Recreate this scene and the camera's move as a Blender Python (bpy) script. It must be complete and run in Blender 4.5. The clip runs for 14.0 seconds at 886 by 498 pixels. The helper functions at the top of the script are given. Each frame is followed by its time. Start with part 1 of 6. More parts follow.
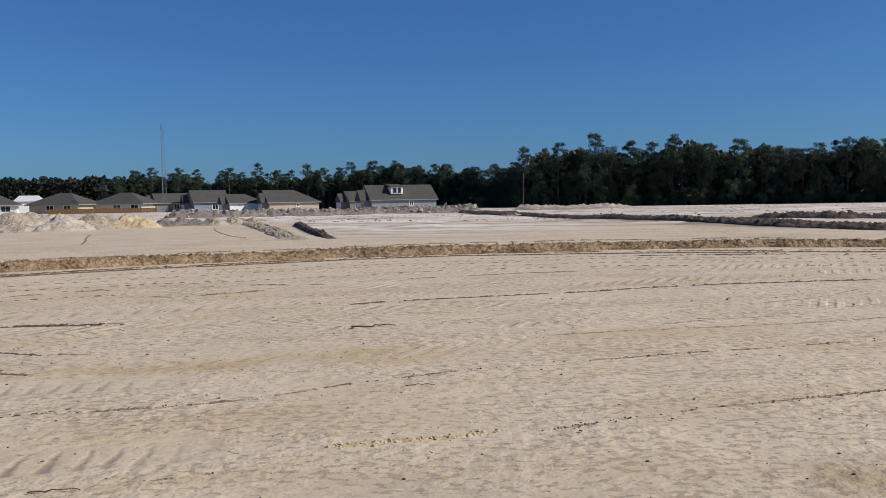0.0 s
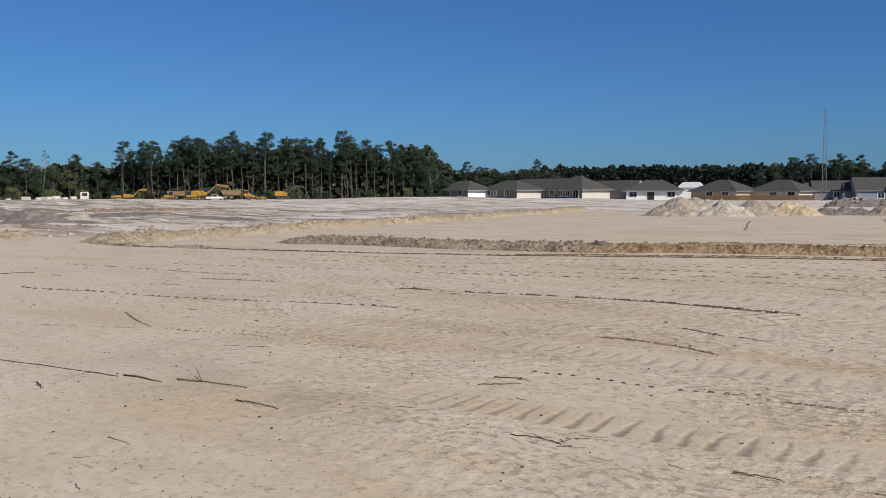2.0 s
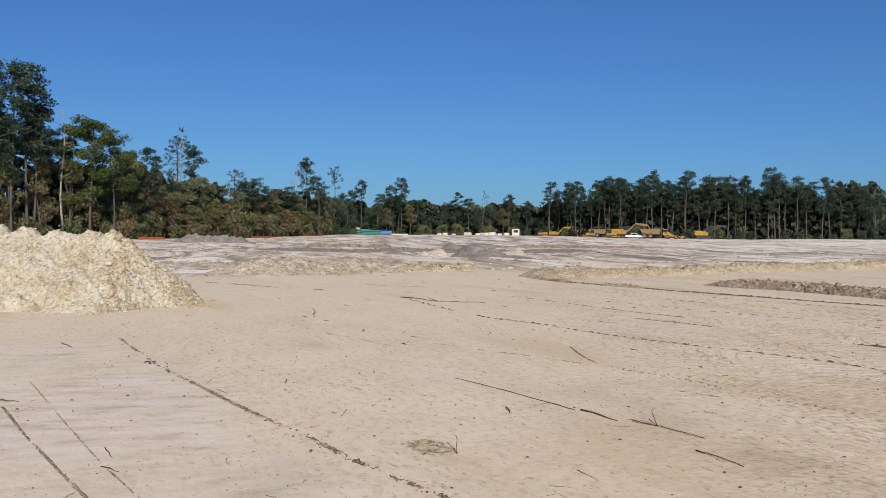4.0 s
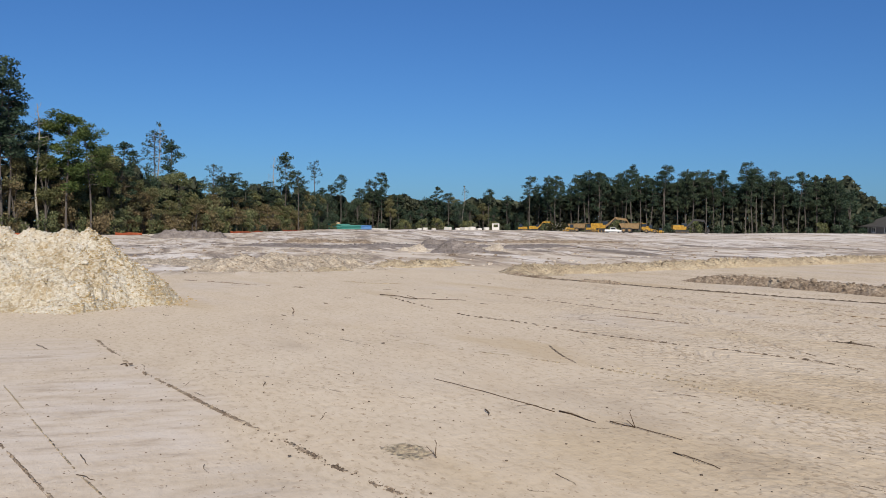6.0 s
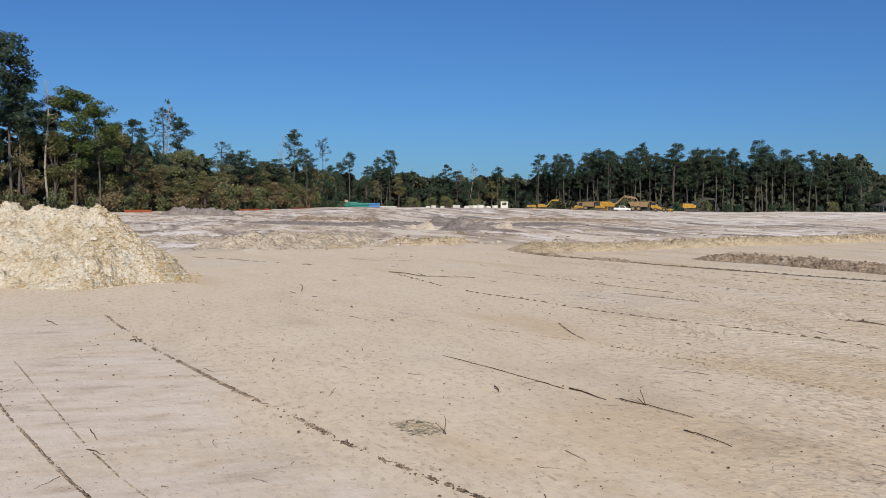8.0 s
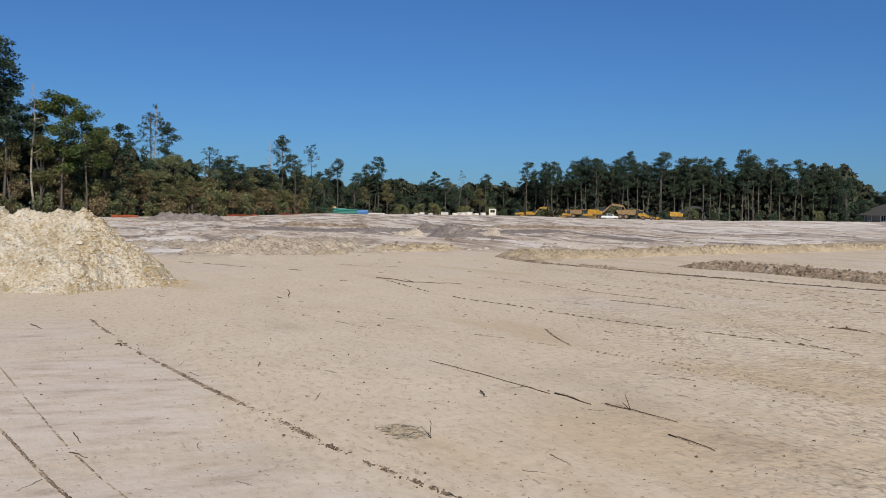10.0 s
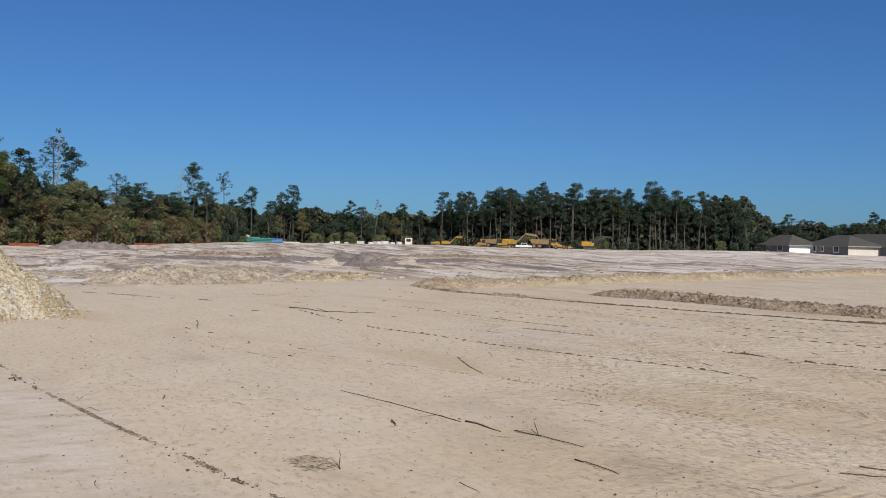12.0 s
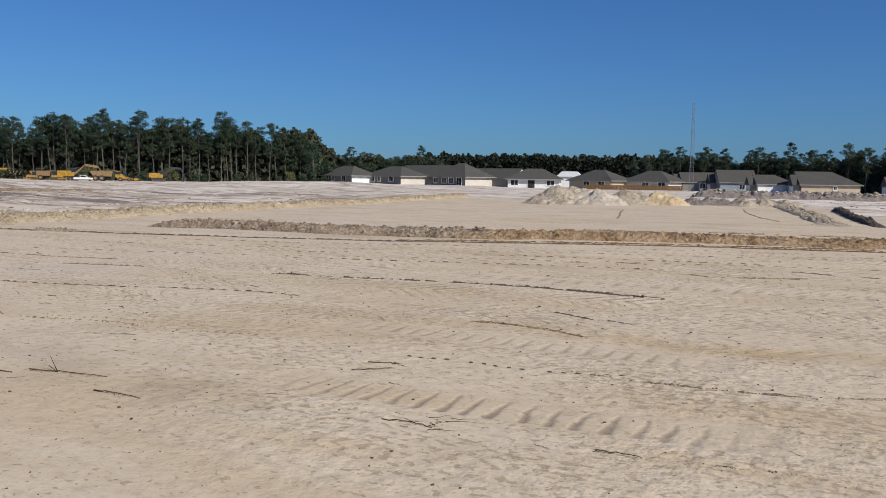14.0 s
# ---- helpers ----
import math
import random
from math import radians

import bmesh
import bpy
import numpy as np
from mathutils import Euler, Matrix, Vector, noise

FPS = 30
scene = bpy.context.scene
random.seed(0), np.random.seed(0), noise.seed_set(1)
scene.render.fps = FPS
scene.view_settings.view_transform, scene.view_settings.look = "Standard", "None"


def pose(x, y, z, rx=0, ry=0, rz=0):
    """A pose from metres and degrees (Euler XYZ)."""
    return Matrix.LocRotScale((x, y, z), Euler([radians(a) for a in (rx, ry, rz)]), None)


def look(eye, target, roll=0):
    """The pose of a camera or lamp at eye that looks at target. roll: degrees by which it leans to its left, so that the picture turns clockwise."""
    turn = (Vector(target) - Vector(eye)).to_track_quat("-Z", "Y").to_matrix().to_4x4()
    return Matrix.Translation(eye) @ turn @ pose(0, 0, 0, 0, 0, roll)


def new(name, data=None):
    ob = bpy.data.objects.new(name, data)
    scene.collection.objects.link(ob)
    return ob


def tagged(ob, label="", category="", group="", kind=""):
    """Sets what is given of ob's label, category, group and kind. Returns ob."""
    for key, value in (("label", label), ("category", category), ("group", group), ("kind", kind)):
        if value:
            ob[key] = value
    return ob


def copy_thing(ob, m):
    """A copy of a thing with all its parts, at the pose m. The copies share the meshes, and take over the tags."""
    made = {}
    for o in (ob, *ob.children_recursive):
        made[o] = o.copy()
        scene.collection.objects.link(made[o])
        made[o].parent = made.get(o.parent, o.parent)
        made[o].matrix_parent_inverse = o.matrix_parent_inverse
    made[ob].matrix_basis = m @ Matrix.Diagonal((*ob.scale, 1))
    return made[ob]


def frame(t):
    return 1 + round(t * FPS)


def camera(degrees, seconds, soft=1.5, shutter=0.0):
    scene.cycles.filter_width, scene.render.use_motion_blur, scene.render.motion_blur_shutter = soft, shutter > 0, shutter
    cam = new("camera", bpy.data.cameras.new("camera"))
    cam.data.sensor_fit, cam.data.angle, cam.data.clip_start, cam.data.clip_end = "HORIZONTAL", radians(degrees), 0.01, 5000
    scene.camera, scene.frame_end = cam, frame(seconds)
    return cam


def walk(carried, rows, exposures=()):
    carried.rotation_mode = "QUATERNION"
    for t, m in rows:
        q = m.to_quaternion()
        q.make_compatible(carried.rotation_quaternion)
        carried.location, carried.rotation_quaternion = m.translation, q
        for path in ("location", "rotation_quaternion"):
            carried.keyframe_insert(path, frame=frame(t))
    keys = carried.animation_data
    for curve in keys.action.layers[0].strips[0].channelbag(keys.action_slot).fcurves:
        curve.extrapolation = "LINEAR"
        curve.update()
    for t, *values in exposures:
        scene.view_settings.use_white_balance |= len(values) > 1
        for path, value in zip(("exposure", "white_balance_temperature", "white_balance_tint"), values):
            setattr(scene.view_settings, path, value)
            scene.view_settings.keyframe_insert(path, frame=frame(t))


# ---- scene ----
cam = camera(57.1, 14.0, 0.9)
PATH = [
    (0, (-0.215, 0.006, 1.625), (-0.256, 2.002, 1.504), -1.0),
    (0.5, (-0.316, -0.004, 1.639), (-0.596, 1.973, 1.521), -0.8),
    (1, (-0.435, -0.024, 1.613), (-0.967, 1.9, 1.492), 0.4),
    (1.5, (-0.537, -0.034, 1.618), (-1.572, 1.671, 1.482), 0.2),
    (2, (-0.613, 0.017, 1.627), (-2.021, 1.431, 1.491), -0.2),
    (2.5, (-0.659, -0.057, 1.654), (-2.32, 1.05, 1.529), -0.4),
    (3, (-0.745, -0.183, 1.668), (-2.556, 0.665, 1.607), 0.1),
    (3.5, (-0.804, -0.277, 1.672), (-2.706, 0.339, 1.624), 0.5),
    (3.7, (-0.823, -0.295, 1.669), (-2.742, 0.268, 1.621), 0.7),
    (5.8, (-0.829, -0.275, 1.75), (-2.731, 0.341, 1.733), 0.8),
    (6, (-0.832, -0.281, 1.749), (-2.736, 0.331, 1.69), 0.6),
    (6.5, (-0.856, -0.282, 1.766), (-2.759, 0.327, 1.676), 0.6),
    (7, (-0.884, -0.273, 1.762), (-2.788, 0.331, 1.65), 0.6),
    (7.5, (-0.896, -0.273, 1.735), (-2.801, 0.325, 1.619), 0.7),
    (8, (-0.894, -0.273, 1.728), (-2.801, 0.319, 1.615), 0.7),
    (10.3, (-0.862, -0.265, 1.706), (-2.758, 0.365, 1.623), 1.1),
    (10.5, (-0.855, -0.27, 1.717), (-2.748, 0.376, 1.682), 0.9),
    (11, (-0.839, -0.263, 1.722), (-2.73, 0.387, 1.718), 1.0),
    (11.5, (-0.786, -0.245, 1.751), (-2.65, 0.481, 1.748), 1.2),
    (12, (-0.819, -0.233, 1.708), (-2.647, 0.578, 1.688), 1.2),
    (12.5, (-0.794, -0.164, 1.685), (-2.601, 0.683, 1.555), 1.0),
    (13, (-0.728, -0.007, 1.635), (-2.39, 1.093, 1.477), 0.8),
    (13.5, (-0.666, 0.092, 1.615), (-2.133, 1.441, 1.452), 1.3),
    (14, (-0.581, 0.101, 1.611), (-1.772, 1.699, 1.442), 0.8),
]
walk(cam, [(t, look(eye, target, roll)) for t, eye, target, roll in PATH], [(0, 0.02, 6500, 10), (1.5, 0.0, 6500, 10), (2.4, 0.0, 6520, 10), (3.2, 0.19, 6620, 10), (8.2, 0.18, 6620, 10), (10.3, 0.06, 6620, 10), (11.5, 0.04, 6620, 10), (12.5, 0.06, 6560, 10), (13.2, 0.06, 6520, 10), (14, 0.06, 6500, 10)])

# ---- world and sun ----
SUN_EL, SUN_AZ = 36.0, 98.0        # degrees; azimuth clockwise from +y
world = bpy.data.worlds.new("sky")
scene.world = world
world.use_nodes = True
wn, wl = world.node_tree.nodes, world.node_tree.links
wn.clear()
sky = wn.new("ShaderNodeTexSky")
sky.sky_type, sky.sun_disc = "NISHITA", False
sky.sun_elevation, sky.sun_rotation = radians(SUN_EL), radians(SUN_AZ)
sky.altitude, sky.air_density, sky.dust_density, sky.ozone_density = 0, 1.0, 0.5, 3.0
wbg, wout = wn.new("ShaderNodeBackground"), wn.new("ShaderNodeOutputWorld")
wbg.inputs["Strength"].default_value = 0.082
tint = wn.new("ShaderNodeMix")      # clear, dry autumn air: a deeper blue
tint.data_type, tint.blend_type = "RGBA", "MULTIPLY"
tint.inputs[0].default_value, tint.inputs[7].default_value = 1.0, (0.272, 0.508, 0.80, 1)
wl.new(sky.outputs[0], tint.inputs[6])
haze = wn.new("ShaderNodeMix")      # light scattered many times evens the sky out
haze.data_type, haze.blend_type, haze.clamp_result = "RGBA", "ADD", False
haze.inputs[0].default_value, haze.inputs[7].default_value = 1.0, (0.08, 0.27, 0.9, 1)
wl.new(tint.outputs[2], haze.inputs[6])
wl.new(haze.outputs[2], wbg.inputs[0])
wl.new(wbg.outputs[0], wout.inputs[0])
sun_data = bpy.data.lights.new("sun", "SUN")
sun_data.energy, sun_data.angle, sun_data.color = 5.0, radians(0.53), (1.0, 0.94, 0.845)
sun = new("sun", sun_data)
sun_dir = Vector((math.sin(radians(SUN_AZ)) * math.cos(radians(SUN_EL)), math.cos(radians(SUN_AZ)) * math.cos(radians(SUN_EL)), math.sin(radians(SUN_EL))))
sun.matrix_world = look(sun_dir * 60, (0, 0, 0))


# ---- materials ----
def make_mat(name, rough=0.8, metal=0.0):
    m = bpy.data.materials.new(name)
    m.use_nodes = True
    nt = m.node_tree
    b = nt.nodes["Principled BSDF"]
    b.inputs["Roughness"].default_value, b.inputs["Metallic"].default_value = rough, metal
    b.inputs["Specular IOR Level"].default_value = 0.2
    return m, nt, b


def tex_coord(nt, scale=(1, 1, 1), turn=0.0, kind="Object"):
    tc, mp = nt.nodes.new("ShaderNodeTexCoord"), nt.nodes.new("ShaderNodeMapping")
    mp.inputs["Scale"].default_value, mp.inputs["Rotation"].default_value = scale, (0, 0, radians(turn))
    nt.links.new(tc.outputs[kind], mp.inputs[0])
    return mp.outputs[0]


def noise_node(nt, vec, scale, detail=4.0, rough=0.55, distort=0.0):
    n = nt.nodes.new("ShaderNodeTexNoise")
    n.inputs["Scale"].default_value, n.inputs["Detail"].default_value = scale, detail
    n.inputs["Roughness"].default_value, n.inputs["Distortion"].default_value = rough, distort
    nt.links.new(vec, n.inputs["Vector"])
    return n.outputs["Fac"]


def ramp(nt, fac, stops):
    r = nt.nodes.new("ShaderNodeValToRGB")
    el = r.color_ramp.elements
    while len(el) < len(stops):
        el.new(0.5)
    for e, (p, c) in zip(el, stops):
        e.position, e.color = p, (*c, 1) if len(c) == 3 else c
    nt.links.new(fac, r.inputs[0])
    return r.outputs[0]


def mix(nt, fac, a, b, mode="MIX"):
    n = nt.nodes.new("ShaderNodeMix")
    n.data_type, n.blend_type = "RGBA", mode
    for sock, v in ((n.inputs[0], fac), (n.inputs[6], a), (n.inputs[7], b)):
        if isinstance(v, (int, float)):
            sock.default_value = v
        elif isinstance(v, tuple):
            sock.default_value = (*v, 1)
        else:
            nt.links.new(v, sock)
    return n.outputs[2]


def bump(nt, b, height, strength, dist, after=None):
    n = nt.nodes.new("ShaderNodeBump")
    n.inputs["Strength"].default_value, n.inputs["Distance"].default_value = strength, dist
    nt.links.new(height, n.inputs["Height"])
    if after is not None:
        nt.links.new(after, n.inputs["Normal"])
    nt.links.new(n.outputs[0], b.inputs["Normal"])
    return n.outputs[0]


def soil_mat(name, dark, mid, light, scale=1.0, lump=0.03):
    """Loose earth: two scales of colour and relief."""
    m, nt, b = make_mat(name, 0.95)
    v = tex_coord(nt)
    a = noise_node(nt, v, 1.1 * scale, 5, 0.6)
    c = noise_node(nt, v, 9.0 * scale, 4, 0.65)
    col = ramp(nt, a, [(0.34, dark), (0.5, mid), (0.66, light)])
    col = mix(nt, 0.55, col, ramp(nt, c, [(0.37, dark), (0.52, mid), (0.66, light)]))
    nt.links.new(col, b.inputs["Base Color"])
    n1 = bump(nt, b, noise_node(nt, v, 5.0 * scale, 4, 0.6), 0.8, lump * 2)
    bump(nt, b, noise_node(nt, v, 28.0 * scale, 3, 0.6), 0.7, lump * 0.5, n1)
    return m


def plain_mat(name, col, rough=0.6, metal=0.0, vary=0.12, scale=2.0, relief=0.0):
    m, nt, b = make_mat(name, rough, metal)
    v = tex_coord(nt)
    lo, hi = tuple(c * (1 - vary * 1.4) for c in col), tuple(min(1, c * (1 + vary)) for c in col)
    c = mix(nt, 0.5, ramp(nt, noise_node(nt, v, scale, 4), [(0.3, lo), (0.7, hi)]), ramp(nt, noise_node(nt, v, scale * 9, 3), [(0.3, lo), (0.7, hi)]))
    nt.links.new(c, b.inputs["Base Color"])
    if relief:
        bump(nt, b, noise_node(nt, v, scale * 6, 3), 0.5, relief)
    return m


def sand_mat():
    m, nt, b = make_mat("graded_sand", 0.95)
    v = tex_coord(nt)
    soil = nt.nodes.new("ShaderNodeAttribute")
    soil.attribute_name = "pale"
    ochre = nt.nodes.new("ShaderNodeAttribute")
    ochre.attribute_name = "ochre"
    damp_and_shade = nt.nodes.new("ShaderNodeAttribute")
    damp_and_shade.attribute_name = "damp_and_shade"
    scuffed = nt.nodes.new("ShaderNodeAttribute")
    scuffed.attribute_name = "scuffed"
    big = noise_node(nt, v, 0.22, 5, 0.6)
    mid = noise_node(nt, tex_coord(nt, (0.6, 1.5, 1), -17), 1.4, 5, 0.65)
    fine = noise_node(nt, tex_coord(nt, (0.8, 1.5, 1), -17), 8.0, 4, 0.62)
    beige = ramp(nt, big, [(0.3, (0.47, 0.375, 0.265)), (0.5, (0.52, 0.425, 0.31)), (0.7, (0.565, 0.475, 0.36))])
    beige = mix(nt, 0.45, beige, ramp(nt, mid, [(0.32, (0.44, 0.345, 0.24)), (0.5, (0.525, 0.43, 0.315)), (0.7, (0.59, 0.50, 0.385))]))
    beige = mix(nt, 0.34, beige, ramp(nt, fine, [(0.35, (0.33, 0.255, 0.175)), (0.47, (0.53, 0.435, 0.32)), (0.7, (0.61, 0.52, 0.405))]))
    beige = mix(nt, ochre.outputs["Fac"], beige, (0.42, 0.315, 0.185))
    # crisp shallow pits from tracks and wind; colour holds duller sand and painted shade
    where = ramp(nt, noise_node(nt, tex_coord(nt, (0.5, 1.3, 1), -17), 0.7, 4, 0.6), [(0.36, (0.0, 0.0, 0.0)), (0.66, (1, 1, 1))])
    spread = mix(nt, scuffed.outputs["Fac"], (0.0, 0.0, 0.0), (1.0, 1.0, 1.0))
    level = noise_node(nt, tex_coord(nt, (0.8, 1.25, 1), -12), 13.0, 2.5, 0.5)
    gate = nt.nodes.new("ShaderNodeMath")
    gate.operation = "MULTIPLY_ADD"
    nt.links.new(mix(nt, 1.0, where, spread, "MULTIPLY"), gate.inputs[0])
    gate.inputs[1].default_value = -0.17
    nt.links.new(level, gate.inputs[2])
    pits = ramp(nt, gate.outputs[0], [(0.3, (1, 1, 1)), (0.375, (0, 0, 0))])
    beige = mix(nt, mix(nt, 1.0, pits, (0.78, 0.78, 0.78), "MULTIPLY"), beige, (0.335, 0.255, 0.168))
    # whitish soil smeared over the sand, with scraped bars across it
    chalk = nt.nodes.new("ShaderNodeAttribute")
    chalk.attribute_name = "chalk"
    scraped = noise_node(nt, tex_coord(nt, (1.9, 0.6, 1), 14), 2.4, 5, 0.66)
    white = ramp(nt, scraped, [(0.34, (0.38, 0.31, 0.24)), (0.44, (0.48, 0.4, 0.315)), (0.58, (0.545, 0.472, 0.395))])
    beige = mix(nt, chalk.outputs["Fac"], beige, white)
    streak = noise_node(nt, tex_coord(nt, (0.35, 1.5, 1), 12), 0.32, 6, 0.68, 1.0)
    bleached = nt.nodes.new("ShaderNodeAttribute")
    bleached.attribute_name = "bleached"
    lift = nt.nodes.new("ShaderNodeMath")
    lift.operation = "MULTIPLY_ADD"
    nt.links.new(bleached.outputs["Fac"], lift.inputs[0])
    lift.inputs[1].default_value = 0.055
    nt.links.new(streak, lift.inputs[2])
    grey = ramp(nt, lift.outputs[0], [(0.4, (0.085, 0.064, 0.05)), (0.455, (0.23, 0.18, 0.138)), (0.5, (0.43, 0.365, 0.3)), (0.56, (0.7, 0.635, 0.565))])
    grey = mix(nt, 0.25, grey, ramp(nt, noise_node(nt, v, 1.6, 5, 0.7), [(0.35, (0.24, 0.195, 0.155)), (0.65, (0.57, 0.515, 0.46))]))
    tan = ramp(nt, noise_node(nt, tex_coord(nt, (0.5, 1.4, 1), 20), 0.09, 5, 0.62, 0.8), [(0.44, (0, 0, 0)), (0.54, (0.75, 0.75, 0.75))])
    grey = mix(nt, tan, grey, ramp(nt, streak, [(0.38, (0.25, 0.19, 0.135)), (0.5, (0.42, 0.34, 0.255)), (0.6, (0.53, 0.45, 0.355))]))
    col = mix(nt, soil.outputs["Fac"], beige, grey)
    # dark wet tone, which also colours in the shade of the tyre prints
    col = mix(nt, damp_and_shade.outputs["Fac"], col, (0.24, 0.185, 0.135))
    specks = ramp(nt, noise_node(nt, v, 26.0, 2, 0.5), [(0.27, (0.5, 0.42, 0.36)), (0.32, (1, 1, 1))])
    col = mix(nt, 0.8, col, specks, "MULTIPLY")
    nt.links.new(col, b.inputs["Base Color"])
    # worn tread pattern of the machines that graded the field
    def calc(op, x, y=None, z=None):
        n = nt.nodes.new("ShaderNodeMath")
        n.operation = op
        for k, w in enumerate((x, y, z)):
            if isinstance(w, (int, float)):
                n.inputs[k].default_value = w
            elif w is not None:
                nt.links.new(w, n.inputs[k])
        return n.outputs[0]
    sep = nt.nodes.new("ShaderNodeSeparateXYZ")
    nt.links.new(tex_coord(nt, (1, 1, 1), -17), sep.inputs[0])
    wob = noise_node(nt, v, 0.9, 3)
    along = calc("MULTIPLY_ADD", wob, 0.35, sep.outputs[0])
    across = calc("MULTIPLY_ADD", wob, 0.5, sep.outputs[1])
    vee = calc("PINGPONG", across, 0.9)
    wave = calc("SINE", calc("MULTIPLY", calc("MULTIPLY_ADD", vee, 0.9, along), 6.283 / 0.31))
    saw = ramp(nt, calc("MULTIPLY_ADD", wave, 0.5, 0.5), [(0.3, (0, 0, 0)), (0.75, (1, 1, 1))])
    lane = noise_node(nt, tex_coord(nt, (0.16, 1.25, 1), -17), 1.0, 2, 0.5)
    worn = noise_node(nt, v, 0.8, 3)
    lane = calc("MULTIPLY", ramp(nt, lane, [(0.46, (0, 0, 0)), (0.55, (1, 1, 1))]), ramp(nt, worn, [(0.42, (0.1, 0.1, 0.1)), (0.6, (1, 1, 1))]))
    tread = calc("MULTIPLY", calc("MULTIPLY", saw, lane), calc("MULTIPLY", scuffed.outputs["Fac"], ramp(nt, calc("MULTIPLY", sep.outputs[1], 0.05), [(0.36, (0, 0, 0)), (0.5, (1, 1, 1))])))
    dimple = noise_node(nt, v, 6.5, 3, 0.55)
    patchy = ramp(nt, noise_node(nt, v, 0.5, 3), [(0.4, (0.25, 0.25, 0.25)), (0.62, (1, 1, 1))])
    rough_here = calc("MULTIPLY", patchy, calc("MULTIPLY_ADD", scuffed.outputs["Fac"], 0.8, 0.2))
    n0 = bump(nt, b, tread, 0.65, 0.024)
    n1 = bump(nt, b, calc("MULTIPLY", dimple, rough_here), 0.8, 0.055, n0)
    n1 = bump(nt, b, calc("SUBTRACT", 1.0, calc("MULTIPLY", pits, calc("SUBTRACT", 1.0, soil.outputs["Fac"]))), 0.3, 0.006, n1)
    n2 = bump(nt, b, fine, 0.6, 0.018, n1)
    bump(nt, b, noise_node(nt, v, 45.0, 3, 0.6), 0.5, 0.004, n2)
    return m


def leaf_mat(name, a, b_, c):
    m, nt, b = make_mat(name, 0.65)
    geo, info = nt.nodes.new("ShaderNodeNewGeometry"), nt.nodes.new("ShaderNodeObjectInfo")
    col = ramp(nt, geo.outputs["Random Per Island"], [(0.0, a), (0.55, b_), (1.0, c)])
    tint = ramp(nt, info.outputs["Random"], [(0.0, (0.75, 0.82, 0.72)), (0.5, (1, 1, 1)), (1.0, (1.12, 1.02, 0.85))])
    nt.links.new(mix(nt, 1.0, col, tint, "MULTIPLY"), b.inputs["Base Color"])
    tr = nt.nodes.new("ShaderNodeBsdfTranslucent")
    nt.links.new(col, tr.inputs[0])
    ms = nt.nodes.new("ShaderNodeMixShader")
    ms.inputs[0].default_value = 0.35
    nt.links.new(b.outputs[0], ms.inputs[1])
    nt.links.new(tr.outputs[0], ms.inputs[2])
    nt.links.new(ms.outputs[0], nt.nodes["Material Output"].inputs[0])
    return m


def lap_mat(name, col, pitch, vary=0.08, rough=0.6, depth=0.02):
    """Horizontal courses: lap siding or shingles."""
    m, nt, b = make_mat(name, rough)
    v = tex_coord(nt)
    lo, hi = tuple(c * (1 - vary * 1.5) for c in col), tuple(min(1, c * (1 + vary)) for c in col)
    nt.links.new(mix(nt, 0.5, ramp(nt, noise_node(nt, v, 0.8, 4), [(0.3, lo), (0.7, hi)]), ramp(nt, noise_node(nt, v, 14, 3), [(0.3, lo), (0.7, hi)])), b.inputs["Base Color"])
    w = nt.nodes.new("ShaderNodeTexWave")
    w.wave_type, w.bands_direction, w.wave_profile = "BANDS", "Z", "SAW"
    w.inputs["Scale"].default_value = 0.314 / pitch
    nt.links.new(v, w.inputs[0])
    bump(nt, b, w.outputs["Fac"], 0.6, depth)
    return m


M_SAND = sand_mat()
M_BROWN = soil_mat("brown_sand", (0.1, 0.06, 0.033), (0.34, 0.23, 0.13), (0.49, 0.36, 0.23), 1.1, 0.13)
M_RUT = soil_mat("damp_brown_sand", (0.07, 0.042, 0.022), (0.17, 0.108, 0.058), (0.28, 0.19, 0.11), 2.0, 0.04)
M_GREYBEIGE = soil_mat("grey_beige_sand", (0.19, 0.15, 0.11), (0.39, 0.325, 0.245), (0.53, 0.46, 0.37), 1.5, 0.06)
M_WHITEHEAP = soil_mat("clean_white_sand", (0.27, 0.225, 0.175), (0.43, 0.37, 0.295), (0.55, 0.485, 0.405), 1.0, 0.03)
M_BANK = soil_mat("bank_sand", (0.22, 0.165, 0.11), (0.425, 0.34, 0.225), (0.52, 0.44, 0.315), 1.6, 0.08)
M_UMBER = soil_mat("grey_brown_topsoil", (0.075, 0.053, 0.038), (0.28, 0.21, 0.147), (0.5, 0.415, 0.31), 1.8, 0.07)
M_YELLOW = soil_mat("yellow_sand", (0.36, 0.265, 0.15), (0.47, 0.365, 0.225), (0.55, 0.45, 0.31))
M_GREYSOIL = soil_mat("grey_topsoil", (0.095, 0.079, 0.07), (0.19, 0.161, 0.143), (0.32, 0.28, 0.25), 1.4, 0.05)
# dark soil of the banks, and the colour for shadow in the cut
M_DARKSOIL_AND_SHADE = soil_mat("dark_soil_and_cut_shade", (0.045, 0.034, 0.028), (0.085, 0.066, 0.055), (0.15, 0.12, 0.1))
M_WHITESOIL = soil_mat("white_sand", (0.25, 0.205, 0.16), (0.41, 0.35, 0.28), (0.53, 0.475, 0.405))
M_MARL = soil_mat("cream_marl", (0.31, 0.225, 0.115), (0.51, 0.44, 0.325), (0.62, 0.585, 0.51), 1.5, 0.09)
M_MARLPALE = plain_mat("pale_marl_lump", (0.56, 0.51, 0.42), 0.95, 0, 0.25, 8)
M_MARLOCHRE = plain_mat("ochre_marl_lump", (0.37, 0.275, 0.14), 0.95, 0, 0.4, 8)
